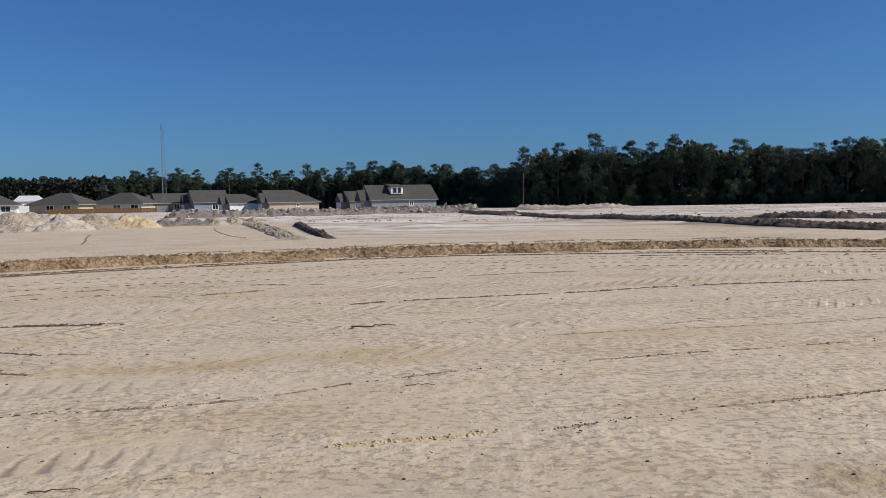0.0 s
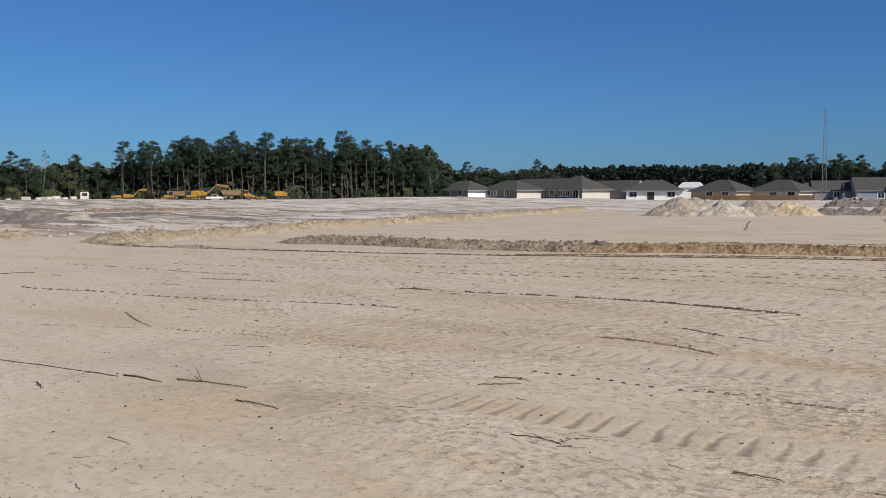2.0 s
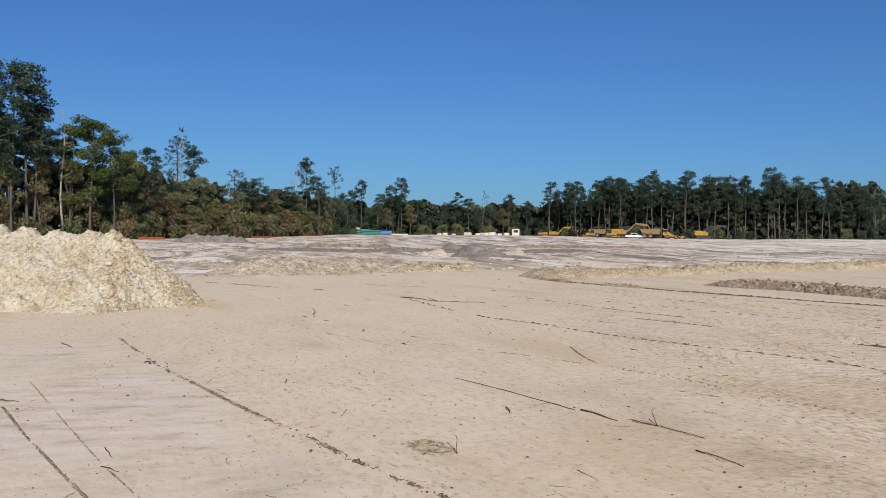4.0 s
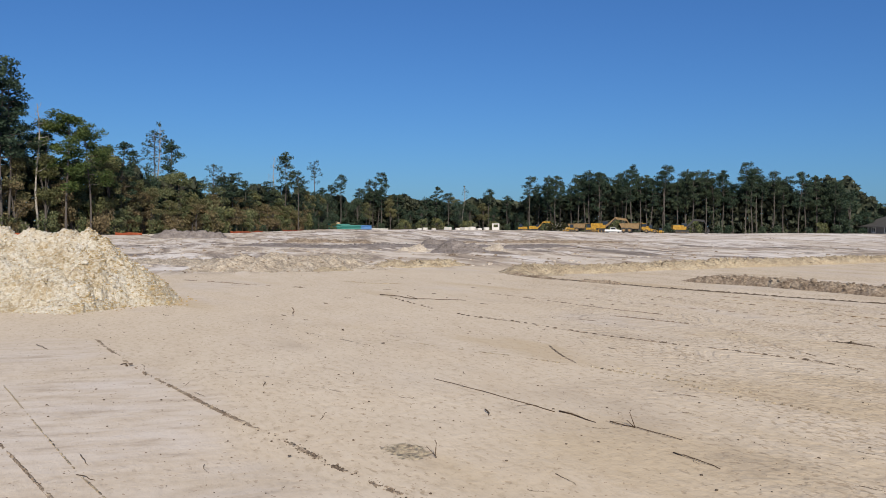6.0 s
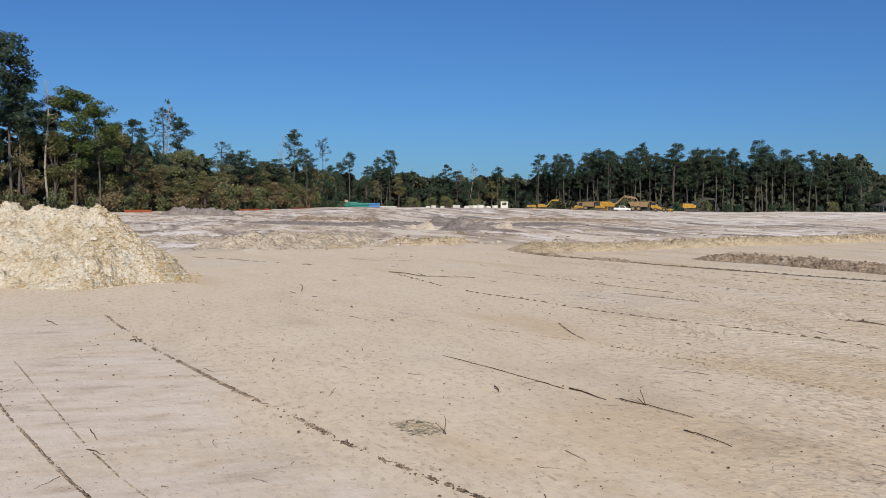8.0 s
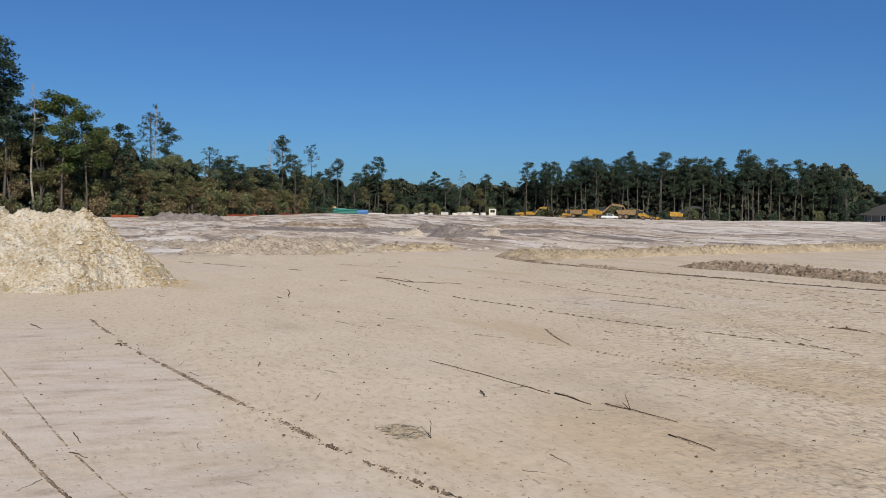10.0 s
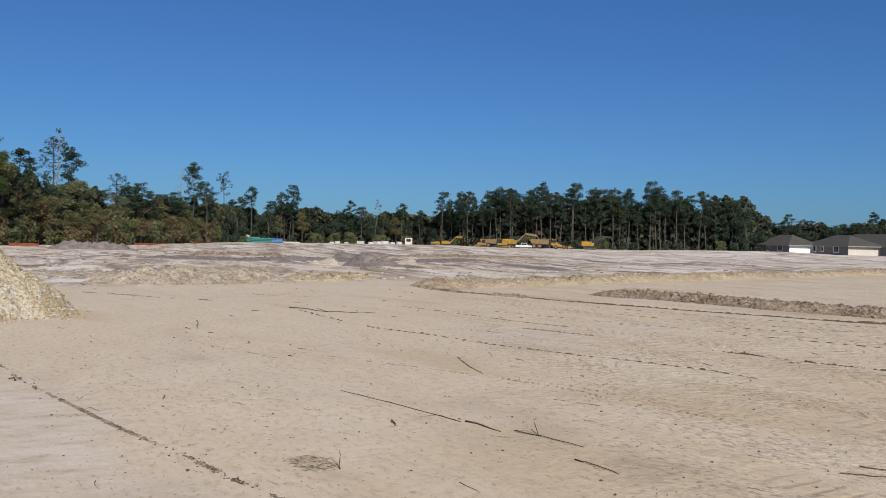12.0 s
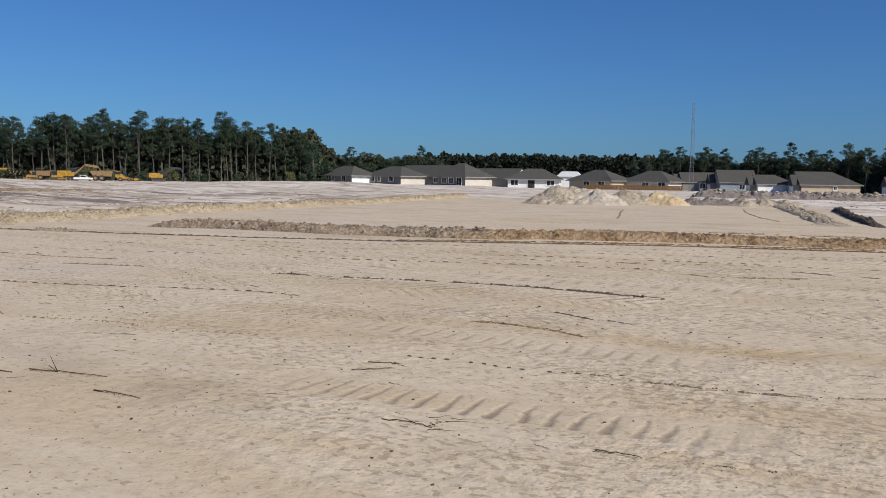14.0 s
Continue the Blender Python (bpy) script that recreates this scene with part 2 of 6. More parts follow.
M_CLOD = plain_mat("dry_clod", (0.105, 0.078, 0.055), 0.95, 0, 0.3, 12)
M_STICK = plain_mat("weathered_root_wood", (0.095, 0.064, 0.04), 1.0, 0, 0.35, 20)
M_BARK = plain_mat("pine_bark", (0.09, 0.078, 0.069), 0.95, 0, 0.35, 3, 0.03)
M_SNAG = plain_mat("bleached_dead_wood", (0.28, 0.255, 0.22), 0.9, 0, 0.35, 3, 0.02)
M_PINE = leaf_mat("pine_needles", (0.03, 0.052, 0.036), (0.056, 0.088, 0.058), (0.09, 0.122, 0.08))
M_LEAF = leaf_mat("broad_leaves", (0.08, 0.098, 0.046), (0.15, 0.166, 0.08), (0.225, 0.225, 0.11))
M_AUTUMN = leaf_mat("autumn_leaves", (0.12, 0.095, 0.056), (0.21, 0.16, 0.088), (0.29, 0.235, 0.13))
M_PLANT = leaf_mat("plantation_needles", (0.02, 0.027, 0.021), (0.032, 0.041, 0.029), (0.046, 0.054, 0.036))
M_OLIVE = leaf_mat("olive_leaves", (0.09, 0.092, 0.046), (0.155, 0.148, 0.07), (0.225, 0.205, 0.1))
M_LOBLOLLY = leaf_mat("bright_pine_needles", (0.05, 0.08, 0.028), (0.1, 0.135, 0.045), (0.16, 0.185, 0.066))
M_FARWOOD = leaf_mat("far_wood_needles", (0.042, 0.054, 0.042), (0.063, 0.078, 0.056), (0.086, 0.101, 0.07))
M_SHINGLE = lap_mat("grey_shingles", (0.074, 0.07, 0.063), 0.16, 0.15, 0.9)
M_WHITE = lap_mat("white_lap_siding", (0.78, 0.78, 0.76), 0.18)
M_BEIGE = lap_mat("beige_lap_siding", (0.46, 0.38, 0.28), 0.18)
M_BLUE = lap_mat("blue_grey_lap_siding", (0.24, 0.275, 0.31), 0.18)
# grey siding; its dark tone also paints shade onto house fronts
M_GREYSHADE = lap_mat("grey_and_shaded_siding", (0.20, 0.195, 0.185), 0.18)
M_CREAM = lap_mat("cream_lap_siding", (0.53, 0.49, 0.43), 0.18)
M_TRIM = plain_mat("white_trim_paint", (0.78, 0.78, 0.77), 0.5, 0, 0.04)
M_FASCIA = plain_mat("grey_fascia_paint", (0.26, 0.25, 0.235), 0.6, 0, 0.06)
M_METALROOF = plain_mat("white_metal_roofing", (0.75, 0.76, 0.77), 0.35, 0.1, 0.05)
M_FENCE = plain_mat("stained_fence_boards", (0.15, 0.088, 0.043), 0.85, 0, 0.25, 3)
M_MAST = plain_mat("galvanised_steel", (0.20, 0.21, 0.225), 0.5, 0.5, 0.12, 3)
M_CAT = plain_mat("yellow_machine_paint", (0.36, 0.2, 0.028), 0.5, 0, 0.5, 1.5)
M_TAN = plain_mat("dusty_tan_steel", (0.22, 0.145, 0.072), 0.8, 0, 0.35, 2)
M_TYRE = plain_mat("dusty_black_rubber", (0.045, 0.04, 0.036), 0.9, 0, 0.25, 4)
M_STEEL = plain_mat("dark_steel", (0.045, 0.043, 0.042), 0.6, 0.3, 0.3, 3)
M_CONC = plain_mat("pale_concrete", (0.52, 0.50, 0.46), 0.85, 0, 0.1, 3)
M_TEAL = plain_mat("teal_pvc_pipe", (0.012, 0.13, 0.11), 0.5, 0, 0.1, 2)
M_PIPEBLUE = plain_mat("blue_pvc_pipe", (0.05, 0.15, 0.34), 0.5, 0, 0.1, 2)
M_ORANGE = plain_mat("orange_silt_fabric", (0.34, 0.085, 0.035), 0.8, 0, 0.25, 2)
M_TRUCK = plain_mat("white_car_paint", (0.62, 0.62, 0.61), 0.3, 0, 0.03)
M_BRUSH = leaf_mat("cut_brush", (0.02, 0.025, 0.012), (0.04, 0.045, 0.02), (0.075, 0.07, 0.035))
M_GLASS, _nt, _b = make_mat("window_glass", 0.05)
_b.inputs["Base Color"].default_value = (0.02, 0.025, 0.03, 1)
_b.inputs["Specular IOR Level"].default_value = 0.5


# ---- building helpers ----
def hash2(ix, iy, seed):
    h = (ix.astype(np.int64) * 374761393 + iy.astype(np.int64) * 668265263 + seed * 974634173) & 0xFFFFFFFF
    h = ((h ^ (h >> 13)) * 1274126177) & 0xFFFFFFFF
    return ((h ^ (h >> 16)) & 0xFFFFFF) / float(0xFFFFFF)


def vnoise(x, y, seed=0):
    x, y = np.asarray(x, float), np.asarray(y, float)
    ix, iy = np.floor(x), np.floor(y)
    fx, fy = x - ix, y - iy
    fx, fy = fx * fx * fx * (fx * (fx * 6 - 15) + 10), fy * fy * fy * (fy * (fy * 6 - 15) + 10)
    a, b, c, d = hash2(ix, iy, seed), hash2(ix + 1, iy, seed), hash2(ix, iy + 1, seed), hash2(ix + 1, iy + 1, seed)
    return (a + (b - a) * fx) * (1 - fy) + (c + (d - c) * fx) * fy


def fbm(x, y, octaves=4, seed=0):
    """Signed fractal noise, about -1 to 1."""
    s, amp, tot = 0.0, 1.0, 0.0
    for o in range(octaves):
        s = s + amp * (vnoise(np.asarray(x) * 2**o + 17.3 * o, np.asarray(y) * 2**o - 9.1 * o, seed + o) * 2 - 1)
        tot += amp
        amp *= 0.5
    return s / tot * 1.6


def ss(v, lo, hi):
    t = np.clip((np.asarray(v, float) - lo) / (hi - lo), 0, 1)
    return t * t * (3 - 2 * t)


def mesh_from(name, verts, faces, mat, smooth=True):
    me = bpy.data.meshes.new(name)
    me.from_pydata(verts, [], faces)
    me.materials.append(mat)
    if smooth:
        me.shade_smooth()
    me.update()
    return me


def grid_mesh(name, X, Y, Z, mat):
    """A height sheet from three arrays of one shape."""
    ny, nx = X.shape
    me = bpy.data.meshes.new(name)
    me.vertices.add(nx * ny)
    me.vertices.foreach_set("co", np.stack([X, Y, Z], -1).astype(np.float32).ravel())
    i = (np.arange(ny - 1)[:, None] * nx + np.arange(nx - 1)[None, :]).ravel()
    quads = np.stack([i, i + 1, i + nx + 1, i + nx], -1).astype(np.int32)
    me.loops.add(quads.size)
    me.loops.foreach_set("vertex_index", quads.ravel())
    me.polygons.add(len(quads))
    me.polygons.foreach_set("loop_start", np.arange(0, quads.size, 4, dtype=np.int32))
    me.update(calc_edges=True)
    me.shade_smooth()
    me.materials.append(mat)
    return me


class Geo:
    """Collects simple solids into one mesh."""

    def __init__(self):
        self.v, self.f = [], []

    def add(self, verts, faces):
        n = len(self.v)
        self.v += [tuple(p) for p in verts]
        self.f += [tuple(i + n for i in f) for f in faces]
        return self

    def box(self, c, s, rot=None, taper=1.0):
        x, y, z = s[0] / 2, s[1] / 2, s[2] / 2
        p = [Vector(q) for q in ((-x, -y, -z), (x, -y, -z), (x, y, -z), (-x, y, -z), (-x * taper, -y * taper, z), (x * taper, -y * taper, z), (x * taper, y * taper, z), (-x * taper, y * taper, z))]
        if rot is not None:
            m = Euler([radians(a) for a in rot]).to_matrix()
            p = [m @ q for q in p]
        return self.add([q + Vector(c) for q in p], [(3, 2, 1, 0), (4, 5, 6, 7), (0, 1, 5, 4), (1, 2, 6, 5), (2, 3, 7, 6), (3, 0, 4, 7)])

    def tube(self, p0, p1, r0, r1=None, n=8, caps=True):
        r1 = r0 if r1 is None else r1
        p0, p1 = Vector(p0), Vector(p1)
        q = (p1 - p0).to_track_quat("Z", "Y").to_matrix()
        ring = [Vector((math.cos(2 * math.pi * i / n), math.sin(2 * math.pi * i / n), 0)) for i in range(n)]
        verts = [p0 + q @ (r * r0) for r in ring] + [p1 + q @ (r * r1) for r in ring]
        faces = [(i, (i + 1) % n, n + (i + 1) % n, n + i) for i in range(n)]
        if caps:
            faces += [tuple(range(n - 1, -1, -1)), tuple(range(n, 2 * n))]
        return self.add(verts, faces)

    def pipe(self, pts, radii, n=6, caps=True):
        """One unbroken tube through the points."""
        pts = [Vector(p) for p in pts]
        verts, faces = [], []
        for i, (p, r) in enumerate(zip(pts, radii)):
            t = pts[min(i + 1, len(pts) - 1)] - pts[max(i - 1, 0)]
            q = t.to_track_quat("Z", "Y").to_matrix()
            verts += [p + q @ Vector((math.cos(2 * math.pi * k / n) * r, math.sin(2 * math.pi * k / n) * r, 0)) for k in range(n)]
            if i:
                o = (i - 1) * n
                faces += [(o + k, o + (k + 1) % n, o + n + (k + 1) % n, o + n + k) for k in range(n)]
        if caps:
            faces += [tuple(range(n - 1, -1, -1)), tuple(range(len(verts) - n, len(verts)))]
        return self.add(verts, faces)

    def prism(self, poly, y0, y1):
        """A polygon in the xz plane drawn out along y."""
        n = len(poly)
        return self.add([(x, y0, z) for x, z in poly] + [(x, y1, z) for x, z in poly],
                        [tuple(range(n)), tuple(range(2 * n - 1, n - 1, -1))] + [(i, n + i, n + (i + 1) % n, (i + 1) % n) for i in range(n)])

    def lump(self, c, r, rng, squash=0.7):
        """An irregular clod."""
        base = [(0, 0, 1), (0, 0, -1)] + [(math.cos(a * 1.257), math.sin(a * 1.257), s) for s, o in ((0.45, 0), (-0.45, 0.5)) for a in (o, o + 1, o + 2, o + 3, o + 4)]
        verts = [(c[0] + x * r * rng.uniform(0.6, 1.2), c[1] + y * r * rng.uniform(0.6, 1.2), c[2] + z * r * squash * rng.uniform(0.7, 1.1)) for x, y, z in base]
        faces = [(0, 2 + i, 2 + (i + 1) % 5) for i in range(5)] + [(1, 7 + (i + 1) % 5, 7 + i) for i in range(5)]
        faces += [(2 + i, 7 + i, 2 + (i + 1) % 5) for i in range(5)] + [(2 + (i + 1) % 5, 7 + i, 7 + (i + 1) % 5) for i in range(5)]
        return self.add(verts, faces)

    def mesh(self, name, mat, smooth=False):
        return mesh_from(name, self.v, self.f, mat, smooth)


def part(name, geo, material, parent, label="", smooth=False):
    me = geo.mesh(name, material, smooth) if isinstance(geo, Geo) else geo
    ob = new(name, me)
    ob.parent = parent
    return tagged(ob, label) if label else ob


def thing(name, label, category, m=None, group="", kind=""):
    ob = new(name)
    if m is not None:
        ob.matrix_basis = m
    return tagged(ob, label, category, group, kind)


def single(name, me, label, category, m=None, group="", kind=""):
    ob = new(name, me)
    if m is not None:
        ob.matrix_basis = m
    return tagged(ob, label, category, group, kind)


def bearing(deg, dist):
    """Plan place at a bearing (left of +y) from the middle of the walk."""
    return -0.7 - dist * math.sin(radians(deg)), -0.1 + dist * math.cos(radians(deg))


def smooth_line(pts, step):
    """A Catmull-Rom line through plan points, resampled evenly."""
    p = np.array([pts[0], *pts, pts[-1]], float)
    out = []
    for i in range(1, len(p) - 2):
        t = np.linspace(0, 1, 40, endpoint=False)[:, None]
        a, b, c, d = p[i - 1], p[i], p[i + 1], p[i + 2]
        out.append(0.5 * (2 * b + (c - a) * t + (2 * a - 5 * b + 4 * c - d) * t**2 + (3 * b - a - 3 * c + d) * t**3))
    q = np.vstack([*out, p[-1:]])
    s = np.concatenate([[0], np.cumsum(np.hypot(*np.diff(q, axis=0).T))])
    u = np.arange(0, s[-1], step)
    return np.stack([np.interp(u, s, q[:, 0]), np.interp(u, s, q[:, 1])], -1)


# ---- the ground ----
def line_distance(x, y, a, b):
    """Along and across a straight track from a to b."""
    d = np.array(b, float) - np.array(a, float)
    n = np.hypot(*d)
    ux, uy = d / n
    return (x - a[0]) * ux + (y - a[1]) * uy, -(x - a[0]) * uy + (y - a[1]) * ux, n


# tyre tracks: start, end, width, lug pitch, depth, slant
TRACKS = [((-5.75, 4.5), (-1.75, 5.43), 0.52, 0.195, 0.008, 0.1), ((-7.2, 6.55), (-2.6, 7.5), 0.5, 0.21, 0.006, 0.1), ((-9.5, 10.9), (-2.0, 13.4), 0.6, 0.3, 0.008, 0.1)]


def lug_pits(x, y, u, v, wid, pitch, slant):
    """Wedge-shaped prints of the tyre's lugs, deeper towards the track's outer side."""
    ph = (u - slant * v + 0.025 * fbm(x * 3, y * 3, 2, 5)) / pitch
    ph = ph - np.floor(ph)
    broad = 0.12 + 0.36 * np.clip(0.5 - v / wid, 0, 1)
    return ss(ph, 0.0, 0.07) * ss(broad - ph, 0.0, 0.09)


def soil_masks(x, y):
    """How far the ground is pale disturbed soil, ochre, damp plus tyre-print shade, and scuffed."""
    w = fbm(x / 9, y / 9, 4, 3) * 2.5
    west = ss(-(x + 31.0 + np.clip(y - 8, 0, 200) * 0.24) + w, -1.5, 2.5)
    edge = 62 - 26 * ss(x, -15, -4)
    north = ss(y - edge + w * 1.6, -2, 2 + 14 * ss(x, -10, 0))
    pale = np.maximum(west, north)
    patch = ss(fbm(x / 2.6 + 5, y / 1.1, 4, 21), 0.25, 0.9) * ss(-(y - 2.5 + x * 0.1), -0.5, 1.5) * ss(-x, 4, 7) * 0.15
    ochre = (ss(fbm((x + 0.25 * y) / 5.0, (y - 0.28 * x) / 1.3, 4, 40), 0.28, 1.0) * 0.5) * (1 - pale)
    ochre = np.maximum(ochre, 0.35 * np.exp(-((x + 6.0) / 0.9) ** 2 - ((y - 3.0) / 0.8) ** 2) * (1 + 0.6 * fbm(x * 2, y * 2, 3, 8)))
    u, v, n = line_distance(x, y, (-6.0, 7.6), (1.2, 9.0))
    ochre = np.maximum(ochre, (0.55 + 0.5 * fbm(x * 1.5, y * 1.5, 3, 6)) * np.exp(-((v + 0.3 * fbm(x, y, 3, 9)) / 0.42) ** 2) * ss(u, 0, 1.5) * ss(n - u, 0, 2.0))
    ochre = np.maximum(ochre, 0.75 * np.exp(-((x - 1.9) / 0.5) ** 2 - ((y - 4.6) / 0.25) ** 2) * (0.7 + fbm(x * 2, y * 2, 3, 18)))
    u, v, n = line_distance(x, y, (-1.3, 5.27), (0.3, 5.77))
    ochre = np.maximum(ochre, 0.6 * np.exp(-((v + 0.25 * fbm(x, y, 3, 9)) / 0.3) ** 2) * ss(u, 0, 1.5) * ss(n - u, 0, 2.0))
    damp_and_shade = ss(fbm(x / 4.0, y / 2.2, 5, 60), 0.55, 1.3) * 0.35 * (1 - pale)
    damp_and_shade = np.maximum(damp_and_shade, 0.35 * ss(np.exp(-((x + 6.9) / 0.36) ** 2 - ((y - 1.38) / 0.22) ** 2) + 0.45 * fbm(x * 3.5, y * 5, 4, 13), 0.4, 0.8))
    damp_and_shade = np.maximum(damp_and_shade, 0.3 * np.exp(-((x + 5.6) / 0.9) ** 2 - ((y - 3.75) / 0.35) ** 2) * (0.6 + 0.8 * fbm(x * 3, y * 3, 3, 14)))
    scuffed = ss(y + 0.3 * x, 0.5, 3.5) * (1 - pale)
    for a, b, wid, *_ in TRACKS:
        u, v, n = line_distance(x, y, a, b)
        # lug prints get darker colour for wet sand and for shade inside them
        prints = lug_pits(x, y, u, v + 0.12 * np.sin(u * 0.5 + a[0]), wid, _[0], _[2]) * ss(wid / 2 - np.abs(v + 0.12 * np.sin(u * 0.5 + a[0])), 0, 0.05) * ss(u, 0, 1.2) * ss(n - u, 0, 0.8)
        damp_and_shade = np.maximum(damp_and_shade, 0.85 * prints * (0.45 + 0.7 * vnoise(x * 1.1, y * 1.1, 3)) * min(1, _[1] / 0.008))
        scuffed = scuffed * (1 - 0.85 * ss(wid * 0.75 - np.abs(v), -0.1, 0.15) * ss(u, 0, 0.4) * ss(n - u, 0, 0.4))
    u, v, n = line_distance(x, y, (-13.9, -1.5), (-4.6, 1.7))
    chalk = ss(-v + 0.5 * fbm(x / 0.9, y / 0.9, 3, 67), -0.1, 0.6) * ss(-v, -0.05, 0.1) * ss(5.0 + v, 0, 2.0) * ss(u, -3, 1) * ss(n + 2 - u, 0, 2.5) * np.clip(0.62 + 0.55 * fbm(x / 1.1, y / 2.0, 4, 66), 0, 1)
    chalk = np.maximum(chalk, 0.6 * ss(fbm((x + 0.3 * y) / 4.0, (y - 0.3 * x) / 1.5, 4, 91), 0.15, 0.9) * ss(-x, 9, 16))
    for a, b, wid in (((2.0, 92), (10.7, 55), 1.0), ((10.7, 55), (14.1, 42.7), 1.5), ((14.1, 42.7), (20, 35.5), 1.8), ((20, 35.5), (36, 25), 2.2), ((20.4, 56.5), (40, 45), 1.6)):
        u, v, n = line_distance(x, y, a, b)
        v = v + 1.6 * fbm(x / 4, y / 4, 3, 53)
        damp_and_shade = np.maximum(damp_and_shade, 0.95 * ss(wid - np.abs(v), -0.5, 0.6) * ss(u, -1, 0.5) * ss(n - u, -1, 0.5))
    far_green = ss(np.hypot(x, y), 255, 300)
    return np.clip(np.maximum(pale, patch), 0, 1), np.clip(ochre, 0, 1), np.clip(np.maximum(damp_and_shade, far_green), 0, 1), np.clip(scuffed, 0, 1), np.clip(chalk * (1 - pale), 0, 1), north


def plateau(x, y):
    """How far the ground beyond the field lies higher, and the crest of spoil before it."""
    b = np.degrees(np.arctan2(-(np.asarray(x, float) + 0.7), np.asarray(y, float) + 0.1))
    r = np.hypot(x, y)
    crest = np.interp(b, [30, 35, 40, 44, 50, 54, 58, 62, 66, 75, 84, 90], [0, 0.25, 0.8, 1.25, 1.1, 0.7, 0.6, 0.75, 1.05, 1.0, 0.3, 0])
    level = 0.5 * np.interp(b, [30, 36, 80, 88], [0, 1, 1, 0]) * ss(r, 115, 165)
    return level, np.maximum(crest - 0.5, 0) * np.exp(-(((r - 165) / 26) ** 2) / 2)


def ground_z(x, y):
    x, y = np.asarray(x, float), np.asarray(y, float)
    r = np.hypot(x, y)
    z = -0.3 * ss(r, 60, 200) - 0.6 * ss(y, 90, 200) * ss(x, -110, -45)
    pale = soil_masks(x, y)[0]
    z = z + sum(plateau(x, y))
    z = z + 0.022 * fbm(x / 5, y / 5, 3, 1) + 0.006 * fbm(x / 0.9, y / 0.5, 3, 2)
    z = z + pale * ss(r, 20, 34) * (0.13 * fbm(x / 9, y / 9, 4, 11) + 0.07 * np.abs(fbm(x / 2.6, y / 1.6, 3, 12))) * (1 - 0.7 * ss(r, 90, 200))
    for a, b, wid, pitch, depth, slant in TRACKS:
        u, v, n = line_distance(x, y, a, b)
        v = v + 0.12 * np.sin(u * 0.5 + a[0])
        inside = ss(wid / 2 - np.abs(v), 0, 0.07) * ss(u, 0, 0.6) * ss(n - u, 0, 0.6)
        z = z - inside * depth * (lug_pits(x, y, u, v, wid, pitch, slant) - 0.15) * (0.4 + 0.9 * vnoise(x * 0.9, y * 0.9, 7))
    return z


def axis(lo, hi, step, grow_lo, grow_hi, end):
    mid = list(np.arange(lo, hi, step))
    up, down, s = [], [], step
    p = mid[-1]
    while p < end:
        s = min(s * grow_hi, 60)
        p += s
        up.append(p)
    p, s = lo, step
    while p > -end:
        s = min(s * grow_lo, 60)
        p -= s
        down.append(p)
    return np.array(down[::-1] + mid + up)


GX, GY = np.meshgrid(axis(-6.0, -1.7, 0.019, 1.035, 1.045, 2600), axis(4.0, 6.0, 0.019, 1.06, 1.036, 2600))
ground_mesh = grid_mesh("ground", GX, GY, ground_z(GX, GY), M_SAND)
for mask_name, mask in zip(("pale", "ochre", "damp_and_shade", "scuffed", "chalk", "bleached"), soil_masks(GX, GY)):
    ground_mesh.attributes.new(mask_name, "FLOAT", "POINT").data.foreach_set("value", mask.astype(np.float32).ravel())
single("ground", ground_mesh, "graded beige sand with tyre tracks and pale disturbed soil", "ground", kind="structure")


def gz(x, y):
    return float(ground_z(x, y))


